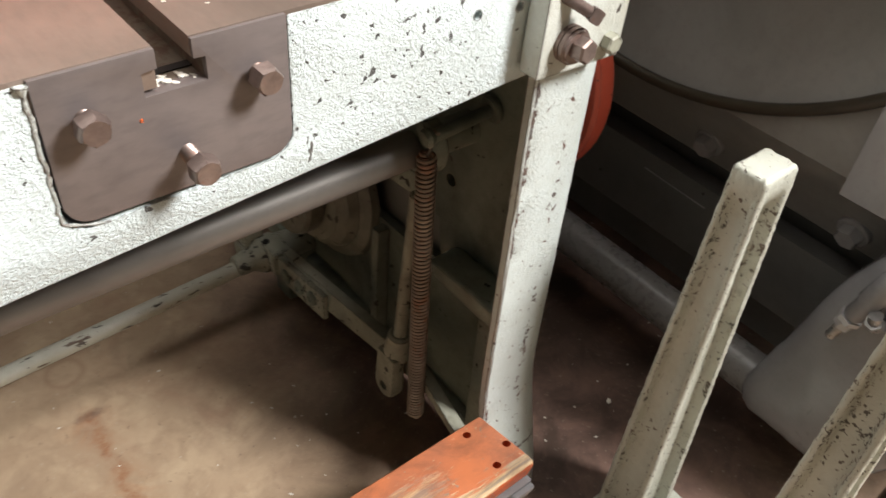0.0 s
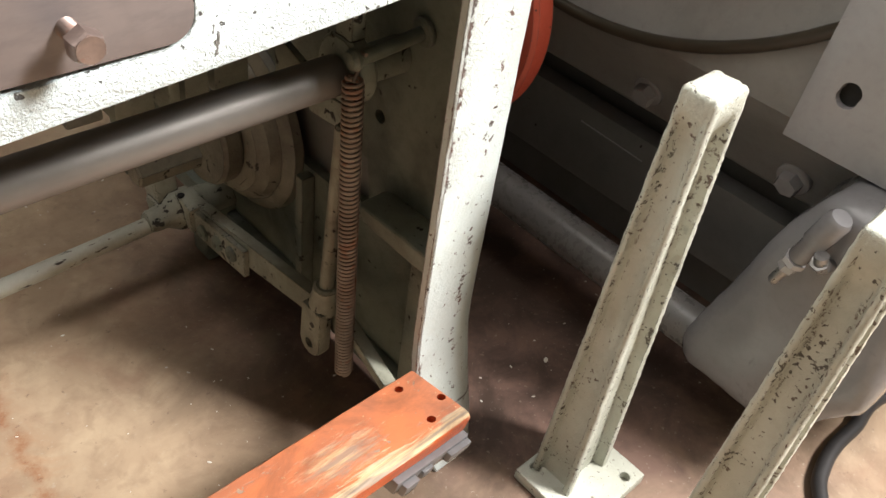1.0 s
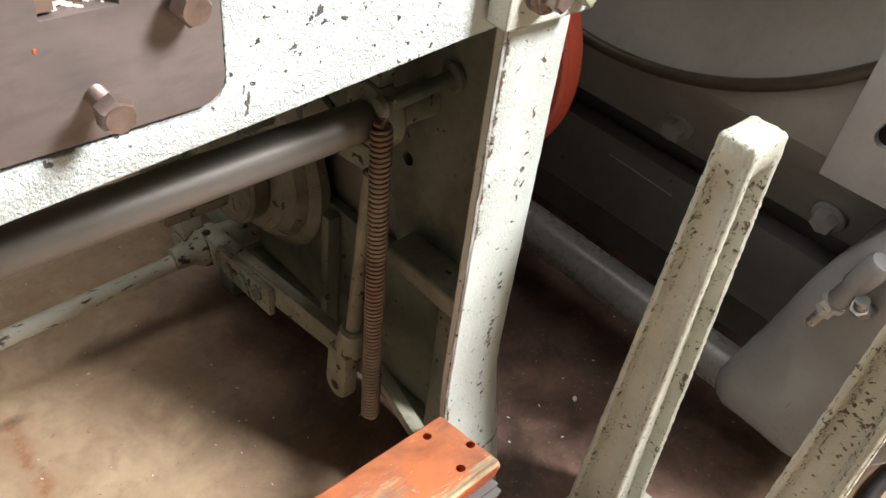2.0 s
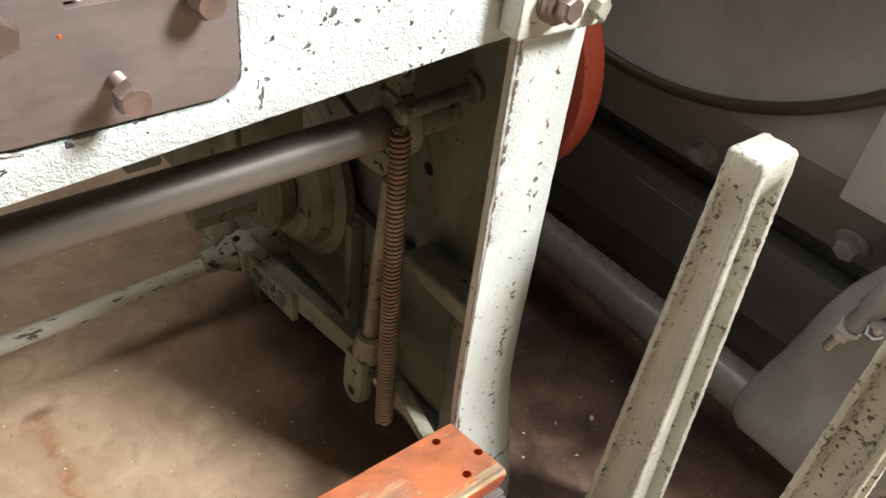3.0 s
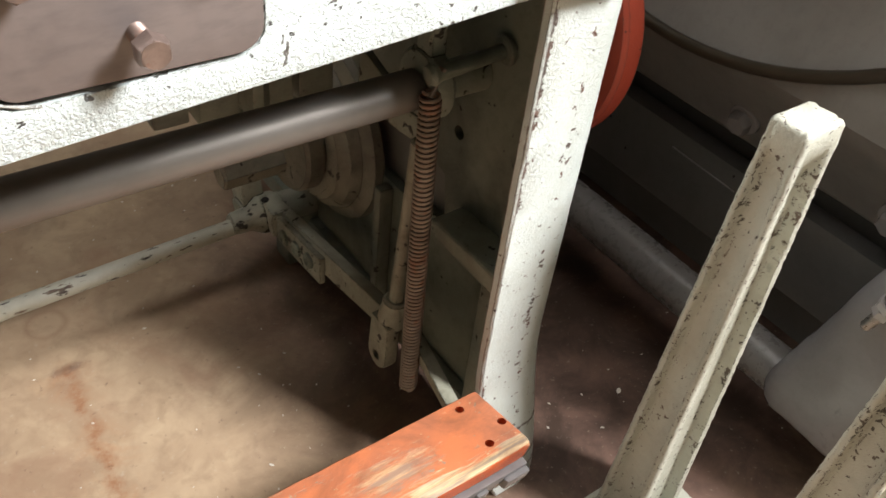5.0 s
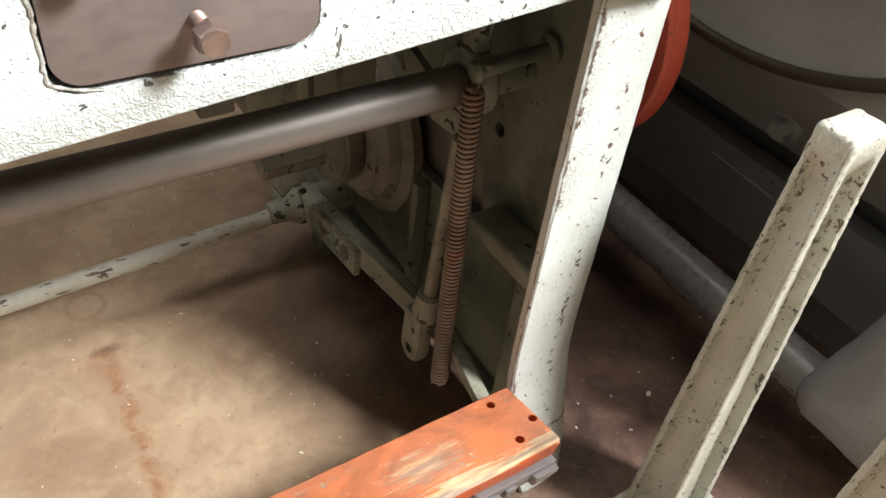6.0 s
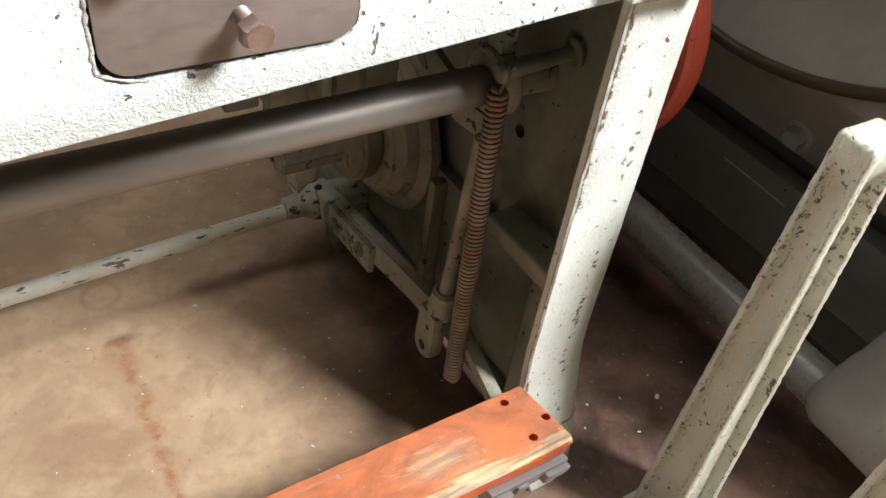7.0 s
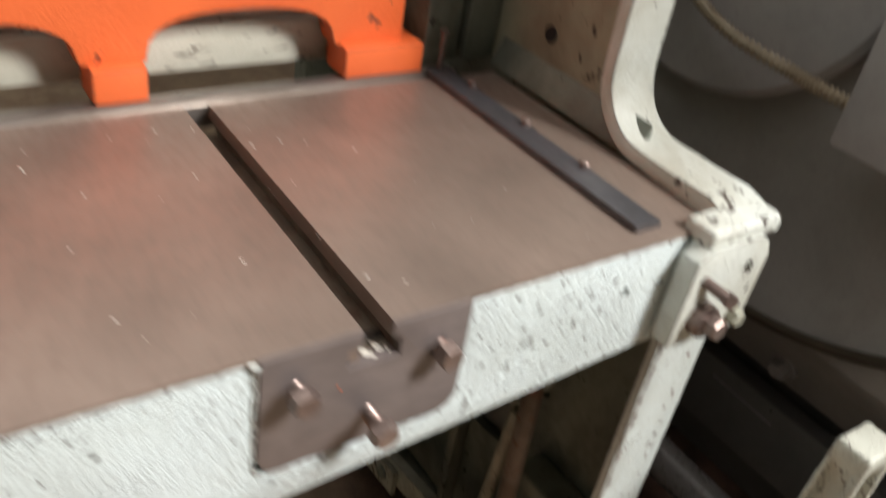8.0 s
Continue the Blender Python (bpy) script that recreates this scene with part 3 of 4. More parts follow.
for bx, bz, st, tn in ((-0.1492, 0.7675, 0.0065, 0.35), (-0.0372, 0.7650, 0.0055, 0.1), (-0.0912, 0.7225, 0.0170, 0.55)):
    part("bolt", hex_bolt((bx, -0.0018, bz), (0, -1, 0), st, turn=tn), M_BOLT, stop, "rusty hexagon bolt")

part("paint_dot", lathe((-0.117, -0.0016, 0.755), (0, -1, 0), [(0, 0.0016), (0.0006, 0.0012)], 10), M_RED, stop, "small orange paint dot")

# side frame: leg flange with a flared foot, web, ribs and the throat flange above the table
def flange(y0, z):
    """Cross-section of the leg at height z: flat front, rounded outer edge."""
    f = max(0.0, (0.25 - z) / 0.25)
    dy = -0.036 * f * f * (3 - 2 * f) * (0.75 + 0.25 * f)
    x0, x1 = 0.2310 + 0.030 * max(0.0, (0.09 - z) / 0.09) ** 1.3, 0.336 + 0.008 * f
    pts = [(x0, 0.009), (x0, 0.0), (x0 + 0.0022, -0.0022), (x1 - 0.046, -0.002), (x1 - 0.032, 0.0), (x1 - 0.020, 0.0045), (x1 - 0.010, 0.0115), (x1 - 0.003, 0.0205), (x1, 0.030), (x1, 0.046), (x1 - 0.014, 0.046), (x1 - 0.020, 0.022), (x1 - 0.040, 0.011)]
    return [(x, y + y0 + dy, z) for x, y in pts]


leg = part("leg", roughened(loft([flange(0.0, z) for z in [0.0, 0.015, 0.04, 0.07, 0.10, 0.13, 0.16, 0.19, 0.22, 0.25] + list(np.linspace(0.29, 0.79, 14))]), 0.0006, 38.0, 0.03, 1),
           M_LEG, shear, "off-white painted cast front leg with chipped edges", 45)
window = prism([(0.385, 0.285), (0.385, 0.368), (0.325, 0.374), (0.217, 0.381), (0.178, 0.372), (0.167, 0.305), (0.252, 0.288)], "x", 0.27, 0.32)
web = part("web", cut(box((0.290, 0.012, 0.03), (0.304, 0.78, 0.80), 0.002), window, rod((0.28, 0.162, 0.440), (0.32, 0.162, 0.440), 0.0085, n=16)), M_GREEN, shear, "grimy grey-green inner side of the frame")
# added dark plate: blocks light so opening and small hole read black
part("window_back", box((0.307, 0.08, 0.25), (0.313, 0.42, 0.60), 0.001), M_RAIL, web, "dark plate added behind the opening")
part("ledge", roughened(prism([(0.014, 0.330), (0.014, 0.357), (0.060, 0.356), (0.128, 0.353), (0.143, 0.347), (0.145, 0.337), (0.130, 0.330), (0.070, 0.328)], "x", 0.2440, 0.2912, 0.006, 3), 0.0010, 45.0, 0.012, 2), M_RIB, web, "chipped grey-green cast ledge", 45)
part("pad", box((0.262, 0.012, 0.05), (0.2905, 0.060, 0.322), 0.007), M_RIB, web)
part("rib", box((0.268, 0.278, 0.06), (0.2905, 0.296, 0.284), 0.006), M_RIB, web)
part("rib", box((0.272, 0.02, 0.05), (0.2905, 0.78, 0.085), 0.006), M_GREEN, web)
part("back_leg", box((0.235, 0.76, 0.0), (0.315, 0.80, 1.35), 0.004), M_GREEN, shear)
# bearing: stepped rings round a crank shaft
BY, BZ = 0.445, 0.285
part("bearing_ring", roughened(lathe((0.2905, BY, BZ), (-1, 0, 0), [(0, 0.140), (0.012, 0.138), (0.018, 0.128), (0.020, 0.118), (0.034, 0.112), (0.040, 0.102), (0.046, 0.098), (0.050, 0.088)], 64), 0.0022, 28.0, 0.02, 1), M_BEIGE, web, "greasy stepped bearing housing")
disc = part("crank_disc", lathe((0.245, BY, BZ), (-1, 0, 0), [(0, 0.070), (0.010, 0.078), (0.030, 0.078), (0.036, 0.074)], 40), M_BEIGE, shear, "worn beige-green crank disc")
part("shaft_end", lathe((0.215, BY + 0.002, BZ - 0.034), (-1, 0, 0), [(0, 0.021), (0.094, 0.021), (0.098, 0.018)], 6, 0.2), M_BEIGE, disc, "dark oily hexagonal shaft end")

throat = [(-0.004, 0.795), (-0.004, 0.812), (0.02, 0.818), (0.105, 0.818)]
throat += [(0.105 + 0.058 * math.sin(a), 0.876 - 0.058 * math.cos(a)) for a in np.linspace(0.25, math.pi / 2, 8)] + [(0.168, 1.30), (0.186, 1.30)]
throat += [(0.105 + 0.076 * math.sin(a), 0.876 - 0.076 * math.cos(a)) for a in np.linspace(math.pi / 2, 0.2, 8)] + [(0.09, 0.80), (0.02, 0.795)]
part("throat_flange", roughened(prism(throat, "x", 0.252, 0.312, 0.006, 2), 0.0012, 30.0, 0.03, 2), M_FLANGE, shear, "thick off-white curved flange of the side frame")
upper = part("upper_web", box((0.278, 0.17, 0.80), (0.292, 0.78, 1.35), 0.003), M_OLIVE, shear, "olive-beige painted inner side above the table")
part("foot_ledge", prism([(0.262, 0.80), (0.280, 0.80), (0.280, 0.835)], "y", 0.12, 0.36, 0.003), M_GREEN, upper)
# flat black disc, drawn as the unlit depth of an opening
part("oil_hollow", rod((0.279, 0.285, 0.862), (0.2765, 0.285, 0.862), 0.009), M_HOLE_SHADE, upper)

# corner bracket with its clamp bolt, adjusting screw and nut
brk = cut(prism([(0.204, 0.694), (0.306, 0.690), (0.308, 0.772), (0.300, 0.790), (0.285, 0.796), (0.222, 0.797), (0.206, 0.785)], "y", -0.025, -0.0025, 0.003), rod((0.281, -0.04, 0.765), (0.281, -0.012, 0.765), 0.0065, n=16))
bracket = part("corner_bracket", roughened(brk, 0.0005, 60.0, 0.03, 1), M_FLANGE, shear, "off-white bolted corner bracket", 40)
part("cap", box((0.218, -0.022, 0.793), (0.312, 0.012, 0.812), 0.006, 3), M_FLANGE, bracket)
part("clamp_bolt", joined(lathe((0.235, -0.025, 0.722), (0, -1, 0), [(0, 0.0165), (0.004, 0.0165), (0.0042, 0.0155), (0.0048, 0.0155), (0.005, 0.0165), (0.009, 0.0165), (0.0094, 0.015), (0.012, 0.0145)], 30),
                          lathe((0.236, -0.036, 0.722), (0.05, -1, 0.05), [(0, 0.0112), (0.011, 0.0112), (0.013, 0.0095)], 6, 0.4)), M_BOLT, bracket, "rusty clamp bolt with a thick washer")
s0, s1 = Vector((0.221, -0.022, 0.766)), Vector((0.241, -0.043, 0.752))
way = (s1 - s0).normalized()
prof = []
for k in range(18):
    prof += [(k * 0.0018, 0.0055), (k * 0.0018 + 0.0009, 0.0047)]
part("adjusting_screw", joined(lathe(s0, way, prof, 16), lathe(s1 - 0.004 * way, way, [(0, 0.0080), (0.001, 0.0086), (0.008, 0.0086), (0.010, 0.0072)], 4, 0.5)), M_BOLT, bracket, "square-headed adjusting screw")
part("nut", lathe((0.287, -0.025, 0.7095), (0, -1, 0), [(0, 0.0095), (0.009, 0.0095), (0.0105, 0.008)], 6, 0.2), M_DIRTY, bracket, "painted hexagon nut")
wheel = part("flywheel", lathe((0.455, 0.268, 0.508), (1, 0, 0), [(0, 0.154), (0.004, 0.164), (0.010, 0.168), (0.034, 0.167), (0.040, 0.161), (0.042, 0.10), (0.044, 0.04), (0.044, 0.0)], 72), M_WHEEL_SHADED, shear, "chipped orange-red wheel on the outer side")
part("axle", rod((0.304, 0.268, 0.508), (0.462, 0.268, 0.508), 0.020), M_DARK, wheel)

# gauge strip, pins, lower blade, hold-down and crosshead
strip = part("gauge_strip", box((0.1665, 0.018, 0.8005), (0.1955, 0.345, 0.807), 0.001), M_STRIP, shear, "dark blued steel side gauge")
for gy in (0.115, 0.203, 0.295):
    part("screw", joined(rod((0.192, gy, 0.806), (0.192, gy, 0.813), 0.0048, edge=0.001, n=14), box((0.1955, gy - 0.008, 0.8007), (0.2005, gy + 0.008, 0.8055), 0.001)), M_BOLT, strip)
part("pin", joined(rod((0.186, 0.350, 0.80), (0.186, 0.350, 0.846), 0.0032, n=12), rod((0.186, 0.350, 0.843), (0.186, 0.350, 0.848), 0.005, n=12)), M_BOLT, shear)
part("lower_blade", joined(box((-1.2, 0.3385, 0.776), (0.205, 0.3440, 0.7985), 0.0006), box((-1.2, 0.3446, 0.776), (0.205, 0.362, 0.8035), 0.001)), M_BLADE, shear, "straight steel lower blade")


def hold_down():
    """Orange bar with arched openings between pressing feet."""
    pts = [(0.140, 0.835), (0.140, 1.03), (-1.15, 1.03)]
    feet = [(0.067, 0.161)] + [(-0.177 - 0.242 * k, -0.129 - 0.242 * k) for k in range(4)]
    pts += [(-1.15, 0.835)]
    for k in range(3, -1, -1):
        a, b = feet[k + 1][0] - 0.006, feet[k + 1][1] + 0.004
        pts += [(a, 0.835), (b, 0.835)]
        c, w = (b + feet[k][0] - 0.008) / 2, (feet[k][0] - 0.008 - b) / 2
        pts += [(c - w * math.cos(q) ** 0.8 if q < math.pi / 2 else c + w * abs(math.cos(q)) ** 0.8, 0.836 + 0.042 * math.sin(q) ** 0.7) for q in np.linspace(0.06, math.pi - 0.06, 15)]
    pts += [(feet[0][0] - 0.006, 0.835)]
    return prism(pts, "y", 0.362, 0.392, 0.003), feet


bm, feet = hold_down()
hold = part("hold_down", bm, M_RED, shear, "bright orange hold-down bar with arched openings")
for a, b in feet:
    part("pressing_foot", box((a, 0.3475, 0.8045), (b, 0.390, 0.8365), 0.003), M_RED, hold)
part("crosshead", box((-1.2, 0.415, 0.806), (0.165, 0.450, 1.25), 0.003), M_FLANGE, shear, "pale dirty upper blade beam")
part("upper_blade", box((-1.2, 0.400, 0.8065), (0.165, 0.414, 0.850), 0.001), M_PIPE, shear)
for lo, hi in (((0.172, 0.365, 0.80), (0.200, 0.46, 1.25)), ((0.206, 0.378, 0.80), (0.228, 0.46, 1.25)), ((0.234, 0.372, 0.80), (0.277, 0.46, 1.25))):
    part("guide", box(lo, hi, 0.004), M_GREEN, shear, "dark oily slideway")

# cross shaft and its bearing
SY, SZ = 0.140, 0.530
part("cross_shaft", rod((-1.18, SY, SZ), (0.208, SY, SZ), 0.0205, n=40), M_DARK, shear, "dark polished round cross shaft")
part("shaft_bearing", roughened(joined(lathe((0.232, SY, SZ + 0.004), (-1, 0, 0), [(0, 0.034), (0.004, 0.0375), (0.016, 0.0375), (0.021, 0.034), (0.021, 0.0215)], 32), rod((0.2905, SY, SZ), (0.230, SY, SZ), 0.020), box((0.214, SY - 0.014, SZ + 0.028), (0.232, SY + 0.014, 0.70), 0.005)), 0.0009, 40.0, 0.02, 1), M_RIB, shear, "grey-green shaft collar and hanger")
part("hook_pin", joined(rod((0.2905, 0.104, 0.572), (0.204, 0.110, 0.560), 0.0075, edge=0.001), lathe((0.209, 0.1095, 0.5625), (-1, 0.06, -0.1), [(-0.004, 0.004), (0, 0.0095), (0.005, 0.0115), (0.010, 0.009), (0.013, 0.0)], 16),
                    rod((0.291, 0.104, 0.572), (0.283, 0.1045, 0.571), 0.016, edge=0.002)), M_GREEN, shear, "pin with a round head")
for x, w, y, z0 in ((0.000, 0.040, 0.31, 0.440), (0.048, 0.045, 0.30, 0.435), (0.104, 0.014, 0.29, 0.43), (0.128, 0.030, 0.30, 0.43), (0.170, 0.045, 0.31, 0.43)):
    part("guide_block", box((x, y, z0), (x + w, y + 0.05, 0.752), 0.004), M_GREEN, shear)

# tension spring
top, low, coils = Vector((0.2025, 0.1070, 0.546)), Vector((0.1985, 0.0895, 0.131)), 74
axis = (low - top).normalized()
sx = axis.orthogonal().normalized()
sy = axis.cross(sx)
pts = []
for k in range(coils * 12 + 1):
    f = k / (coils * 12)
    f2 = f + 0.02 * math.sin(math.pi * f)
    taper = min(1.0, 0.62 + 24 * f, 0.72 + 40 * (1 - f))
    a = 2 * math.pi * k / 12
    pts.append(top + (low - top) * f2 + 0.0098 * taper * (math.cos(a) * sx + math.sin(a) * sy))
spring = part("tension_spring", tube(pts, 0.00195, 6), M_SPRING, shear, "rusty close-wound tension spring", 60)
part("hook", tube([top + Vector((0, 0, -0.006)), top + Vector((0.006, 0.001, 0.004)), top + Vector((0.009, 0.004, 0.013)), top + Vector((0.009, 0.001, 0.022)), top + Vector((0.009, -0.006, 0.023))], 0.0021), M_SPRING, spring)
part("hook", tube([low + Vector((0, 0, 0.006)), low + Vector((0.002, 0.004, -0.006)), low + Vector((0.003, 0.012, 0.002)), low + Vector((0.004, 0.018, 0.03)), low + Vector((0.006, 0.020, 0.05))], 0.0022), M_SPRING, spring)

# treadle: pivot pipe, arm, plate, clevis with pull rod, board
part("pivot_pipe", tube([(-1.15, 0.505, 0.066), (-0.5, 0.505, 0.078), (0.17, 0.507, 0.102)], 0.0128, 20), M_PIPE, shear, "chipped pale pivot pipe")
joint = part("pivot_joint", roughened(joined(lathe((0.150, 0.507, 0.108), (1, 0, 0), [(0, 0.015), (0.004, 0.018), (0.030, 0.020), (0.046, 0.031), (0.075, 0.031), (0.080, 0.026), (0.140, 0.024)], 28),
             box((0.172, 0.505, 0.083), (0.200, 0.548, 0.125), 0.008), box((0.198, 0.46, 0.092), (0.232, 0.51, 0.142), 0.008), prism([(0.512, 0.12), (0.53, 0.176), (0.548, 0.182), (0.562, 0.13), (0.555, 0.09), (0.515, 0.09)], "x", 0.178, 0.214, 0.004)), 0.0030, 45, 0.012, 2), M_DIRTY, shear, "pale lumpy cast pivot joint")
# black disc coloured as the dark inside of a hole
part("oil_hole", rod((0.205, 0.497, 0.1405), (0.205, 0.497, 0.1435), 0.0055, n=12), M_HOLE_SHADE, joint)
part("pivot_stand", joined(box((0.235, 0.485, 0.0), (0.292, 0.53, 0.10), 0.004)), M_GREEN, shear)
TILT = math.atan2(0.100, 0.52)


def arm_z(y):
    return 0.122 + (0.50 - y) * 0.193


bm = prism([(0.50, arm_z(0.50) + 0.012), (0.12, arm_z(0.12) - 0.002), (-0.013, 0.1835), (-0.095, 0.2005), (-0.095, 0.184), (-0.013, 0.168), (0.09, 0.172), (0.115, arm_z(0.115) - 0.036), (0.50, arm_z(0.50) - 0.038)], "x", 0.2140, 0.2320, 0.0025)
for v in bm.verts:
    v.co.x -= 0.024 * min(1.0, max(0.0, (0.11 - v.co.y) / 0.11))
arm = part("treadle_arm", bm, M_DIRTY, shear, "grey-green flat treadle arm")
pp = [(0.46, arm_z(0.46) + 0.006), (0.326, arm_z(0.326) - 0.002), (0.326, arm_z(0.326) - 0.050), (0.46, arm_z(0.46) - 0.040)]
side = part("link_plate", prism(pp, "x", 0.2045, 0.2136, 0.0015), M_DIRTY, shear, "small riveted side plate")
for k, y in enumerate((0.435, 0.395, 0.357)):
    part("rivet", lathe((0.2046, y, arm_z(y) - 0.021), (-1, 0, 0), [(0, 0.0125), (0.004, 0.012), (0.006, 0.009), (0.0062, 0.006), (0.003, 0.004), (0.003, 0.0)], 16), M_GREEN, side)
CX = 0.198
clevis = part("clevis", cut(roughened(joined(prism([(0.147 + 0.021 * math.sin(q), 0.143 - 0.021 * math.cos(q)) for q in np.linspace(-1.5, 1.5, 11)] + [(0.164, 0.205), (0.126, 0.205)], "x", CX - 0.012, CX + 0.008, 0.004),
              lathe((0.207, 0.143, 0.196), (0, -0.04, 1), [(0, 0.019), (0.006, 0.0205), (0.020, 0.0195), (0.030, 0.0165), (0.040, 0.0165), (0.043, 0.0125)], 20)), 0.0009, 60, 0.02, 1),
              rod((CX - 0.03, 0.147, 0.1425), (CX + 0.03, 0.147, 0.1425), 0.0072, n=16)), M_DIRTY, shear, "pale cast clevis with a pin hole")
# black backing gives the pin hole its shade by colour
part("clevis_back", box((CX + 0.005, 0.137, 0.133), (CX + 0.0075, 0.157, 0.152)), M_HOLE_SHADE, clevis)
part("pull_rod", rod((0.207, 0.141, 0.235), (0.209, 0.126, 0.478), 0.0092, 0.0088, 18, 0.003), M_DIRTY, shear, "pale pull rod")
part("crank_lever", prism([(0.27, 0.443), (0.236, 0.446), (0.185, 0.4485), (0.147, 0.4535), (0.134, 0.462), (0.132, 0.478), (0.142, 0.488), (0.165, 0.484), (0.20, 0.492), (0.27, 0.512)], "x", 0.2230, 0.2330, 0.003), M_RIB, shear, "pale flat crank lever")

# treadle board: loft of worn cross-sections from end to end
TA = math.radians(11.7)


def board_at(u, v):
    """u back to front across the board, v up from its top."""
    return (-0.013 - u * math.cos(TA) - v * math.sin(TA), 0.2235 + u * math.sin(TA) + v * math.cos(TA))


secs = []
for k in range(90):
    f = k / 89
    x = 0.2130 - 0.0006 * (k == 0) - 1.30 * f ** 1.5
    c1 = 0.0045 + 0.010 * max(0.0, noise.noise((x * 23, 1.7, 0.3))) + 0.004 * (k < 2)
    c2 = 0.0040 + 0.012 * max(0.0, noise.noise((x * 15, 5.1, 0.9))) + 0.003 * (k < 2)
    e = 0.0015 + 0.001 * noise.noise((x * 40, 0, 0)) + 0.002 * (k == 0)
    w = 0.0985 + 0.0012 * noise.noise((x * 9, 3, 3))
    ring = [(e, 0), (w - 0.035, 0.0003 * noise.noise((x * 30, 8, 1))), (w - c2, -0.0006), (w - c2 * 0.4, -c1 * 0.45), (w, -c1), (w, -0.036), (w - 0.003, -0.039), (0.003, -0.039), (0, -0.036), (0, -e)]
    secs.append([(x, *board_at(u, v)) for u, v in ring])
bm = loft(secs)
holes = []
for x, u in ((0.181, 0.0145), (0.176, 0.0735), (0.2065, 0.056)):
    y, z = board_at(u, 0.004)
    y2, z2 = board_at(u, -0.022)
    holes.append(rod((x, y, z), (x, y2, z2), 0.0050, n=12))
board = part("treadle_board", cut(bm, *holes), M_BOARD, shear, "worn orange-painted wooden treadle board", 28)
bb = []
for x0, x1, u0, u1, v0, v1 in ((0.112, 0.2150, 0.012, 0.108, -0.068, -0.0395), (0.118, 0.138, 0.100, 0.117, -0.070, -0.046), (0.146, 0.162, 0.100, 0.113, -0.066, -0.048), (0.182, 0.2145, 0.100, 0.116, -0.066, -0.046)):
    b = box((x0, u0, v0), (x1, u1, v1), 0.004)
    for v in b.verts:
        v.co = Vector((v.co.x, *board_at(v.co.y, v.co.z)))
    bb.append(b)
for b in bb:
    bmesh.ops.recalc_face_normals(b, faces=b.faces)
part("board_bracket", joined(*bb), M_CAST, board, "grey cast bracket under the board")

# plain far end of the machine, which carries bed and treadle
part("far_frame", joined(box((-1.225, 0.0, 0.0), (-1.19, 0.78, 0.80), 0.004), box((-1.225, 0.40, 0.80), (-1.19, 0.78, 1.35), 0.004)), M_GREEN, shear)
part("far_arm", prism([(0.50, arm_z(0.50) + 0.012), (-0.095, arm_z(-0.095) - 0.004), (-0.095, arm_z(-0.095) - 0.030), (0.50, arm_z(0.50) - 0.038)], "x", -1.08, -1.06, 0.002), M_POST, shear)


# ---- the two posts ----
def post():
    x0, y0 = 0.397, -0.153
    ob = thing("stanchion_post", (x0, y0, 0.0), "pale grey-green cast iron post with grooved sides on a bolted foot", "post", "posts beside the shear")

    def ring(z):
        f = 1 - z / 0.60
        hx, hy = 0.0270 + 0.0165 * f, 0.0195 + 0.0120 * f
        cx, cy = x0 + 0.008 * f, y0 + 0.004 * f
        deep = min(1.0, max(0.02, (0.592 - z) / 0.035))
        gx, gy, d = 0.0090 + 0.003 * f, 0.0065 + 0.003 * f, 0.0145 * deep
        pts = []
        for sx_, sy_, swap in ((1, -1, 0), (1, 1, 1), (-1, 1, 0), (-1, -1, 1)):
            a = [(hx - gx - 0.0045, hy - d), (hx - gx - 0.0015, hy - 0.75 * d), (hx - gx, hy - 0.0006), (hx - gx * 0.6, hy), (hx - 0.0025, hy), (hx, hy - 0.0025), (hx, hy - gy * 0.6), (hx - 0.0006, hy - gy), (hx - 0.6 * d, hy - gy - 0.0015), (hx - 0.8 * d, hy - gy - 0.0045)]
            a = a if not swap else a[::-1]
            pts += [(cx + sx_ * p, cy + sy_ * q, z) for p, q in a]
        return pts

    zs = [0.018] + list(np.linspace(0.030, 0.55, 96)) + [0.56, 0.57, 0.58, 0.588, 0.594, 0.600, 0.6065]
    def top_ring(inset, z):
        return [(x0 + (x - x0) * (1 - inset / 0.027), y0 + (y - y0) * (1 - inset / 0.0195), z) for x, y, _ in ring(0.6)]

    shaft = part("shaft", roughened(loft([ring(min(z, 0.6))[:] if z <= 0.6 else top_ring(0, z) for z in zs] + [top_ring(0.0008, 0.6092), top_ring(0.0024, 0.6110), top_ring(0.0055, 0.6116)]), 0.0011, 270.0, 0.05, 0), M_POST, ob, "", 70)
    fl = box((x0 - 0.058, y0 - 0.072, 0.0), (x0 + 0.078, y0 + 0.045, 0.019), 0.004)
    hl = [rod((x0 + hx, y0 + hy, 0.006), (x0 + hx, y0 + hy, 0.03), 0.0075, n=14) for hx, hy in ((-0.034, -0.056), (0.052, -0.056), (0.060, 0.028), (-0.034, 0.030))]
    foot = part("foot_plate", cut(fl, *hl), M_POST, ob, "square foot plate with bolt holes")
    return ob


first = post()
copy_thing(first, Matrix.Translation((0.397 - 0.049, -0.153 - 0.194, 0.0)) @ Matrix.Rotation(0.03, 4, "Z"))

# ---- the grey machine ----
grey = thing("grey_machine", (0.95, 0.2, 0.0), "large dark grey enamelled machine with a round drum front", "machine")
DY, DZ, DR = 0.20, 0.980, 0.519
belly = [(0.812, 0.292), (0.800, 0.300), (0.785, 0.345), (0.735, 0.405), (0.690, 0.445), (0.672, 0.470), (0.668, 0.50), (0.668, 1.62), (0.70, 1.66), (1.30, 1.66), (1.30, 0.292)]
prism_body = prism([(x, z) for x, z in belly], "y", -0.50, 1.10, 0.006)
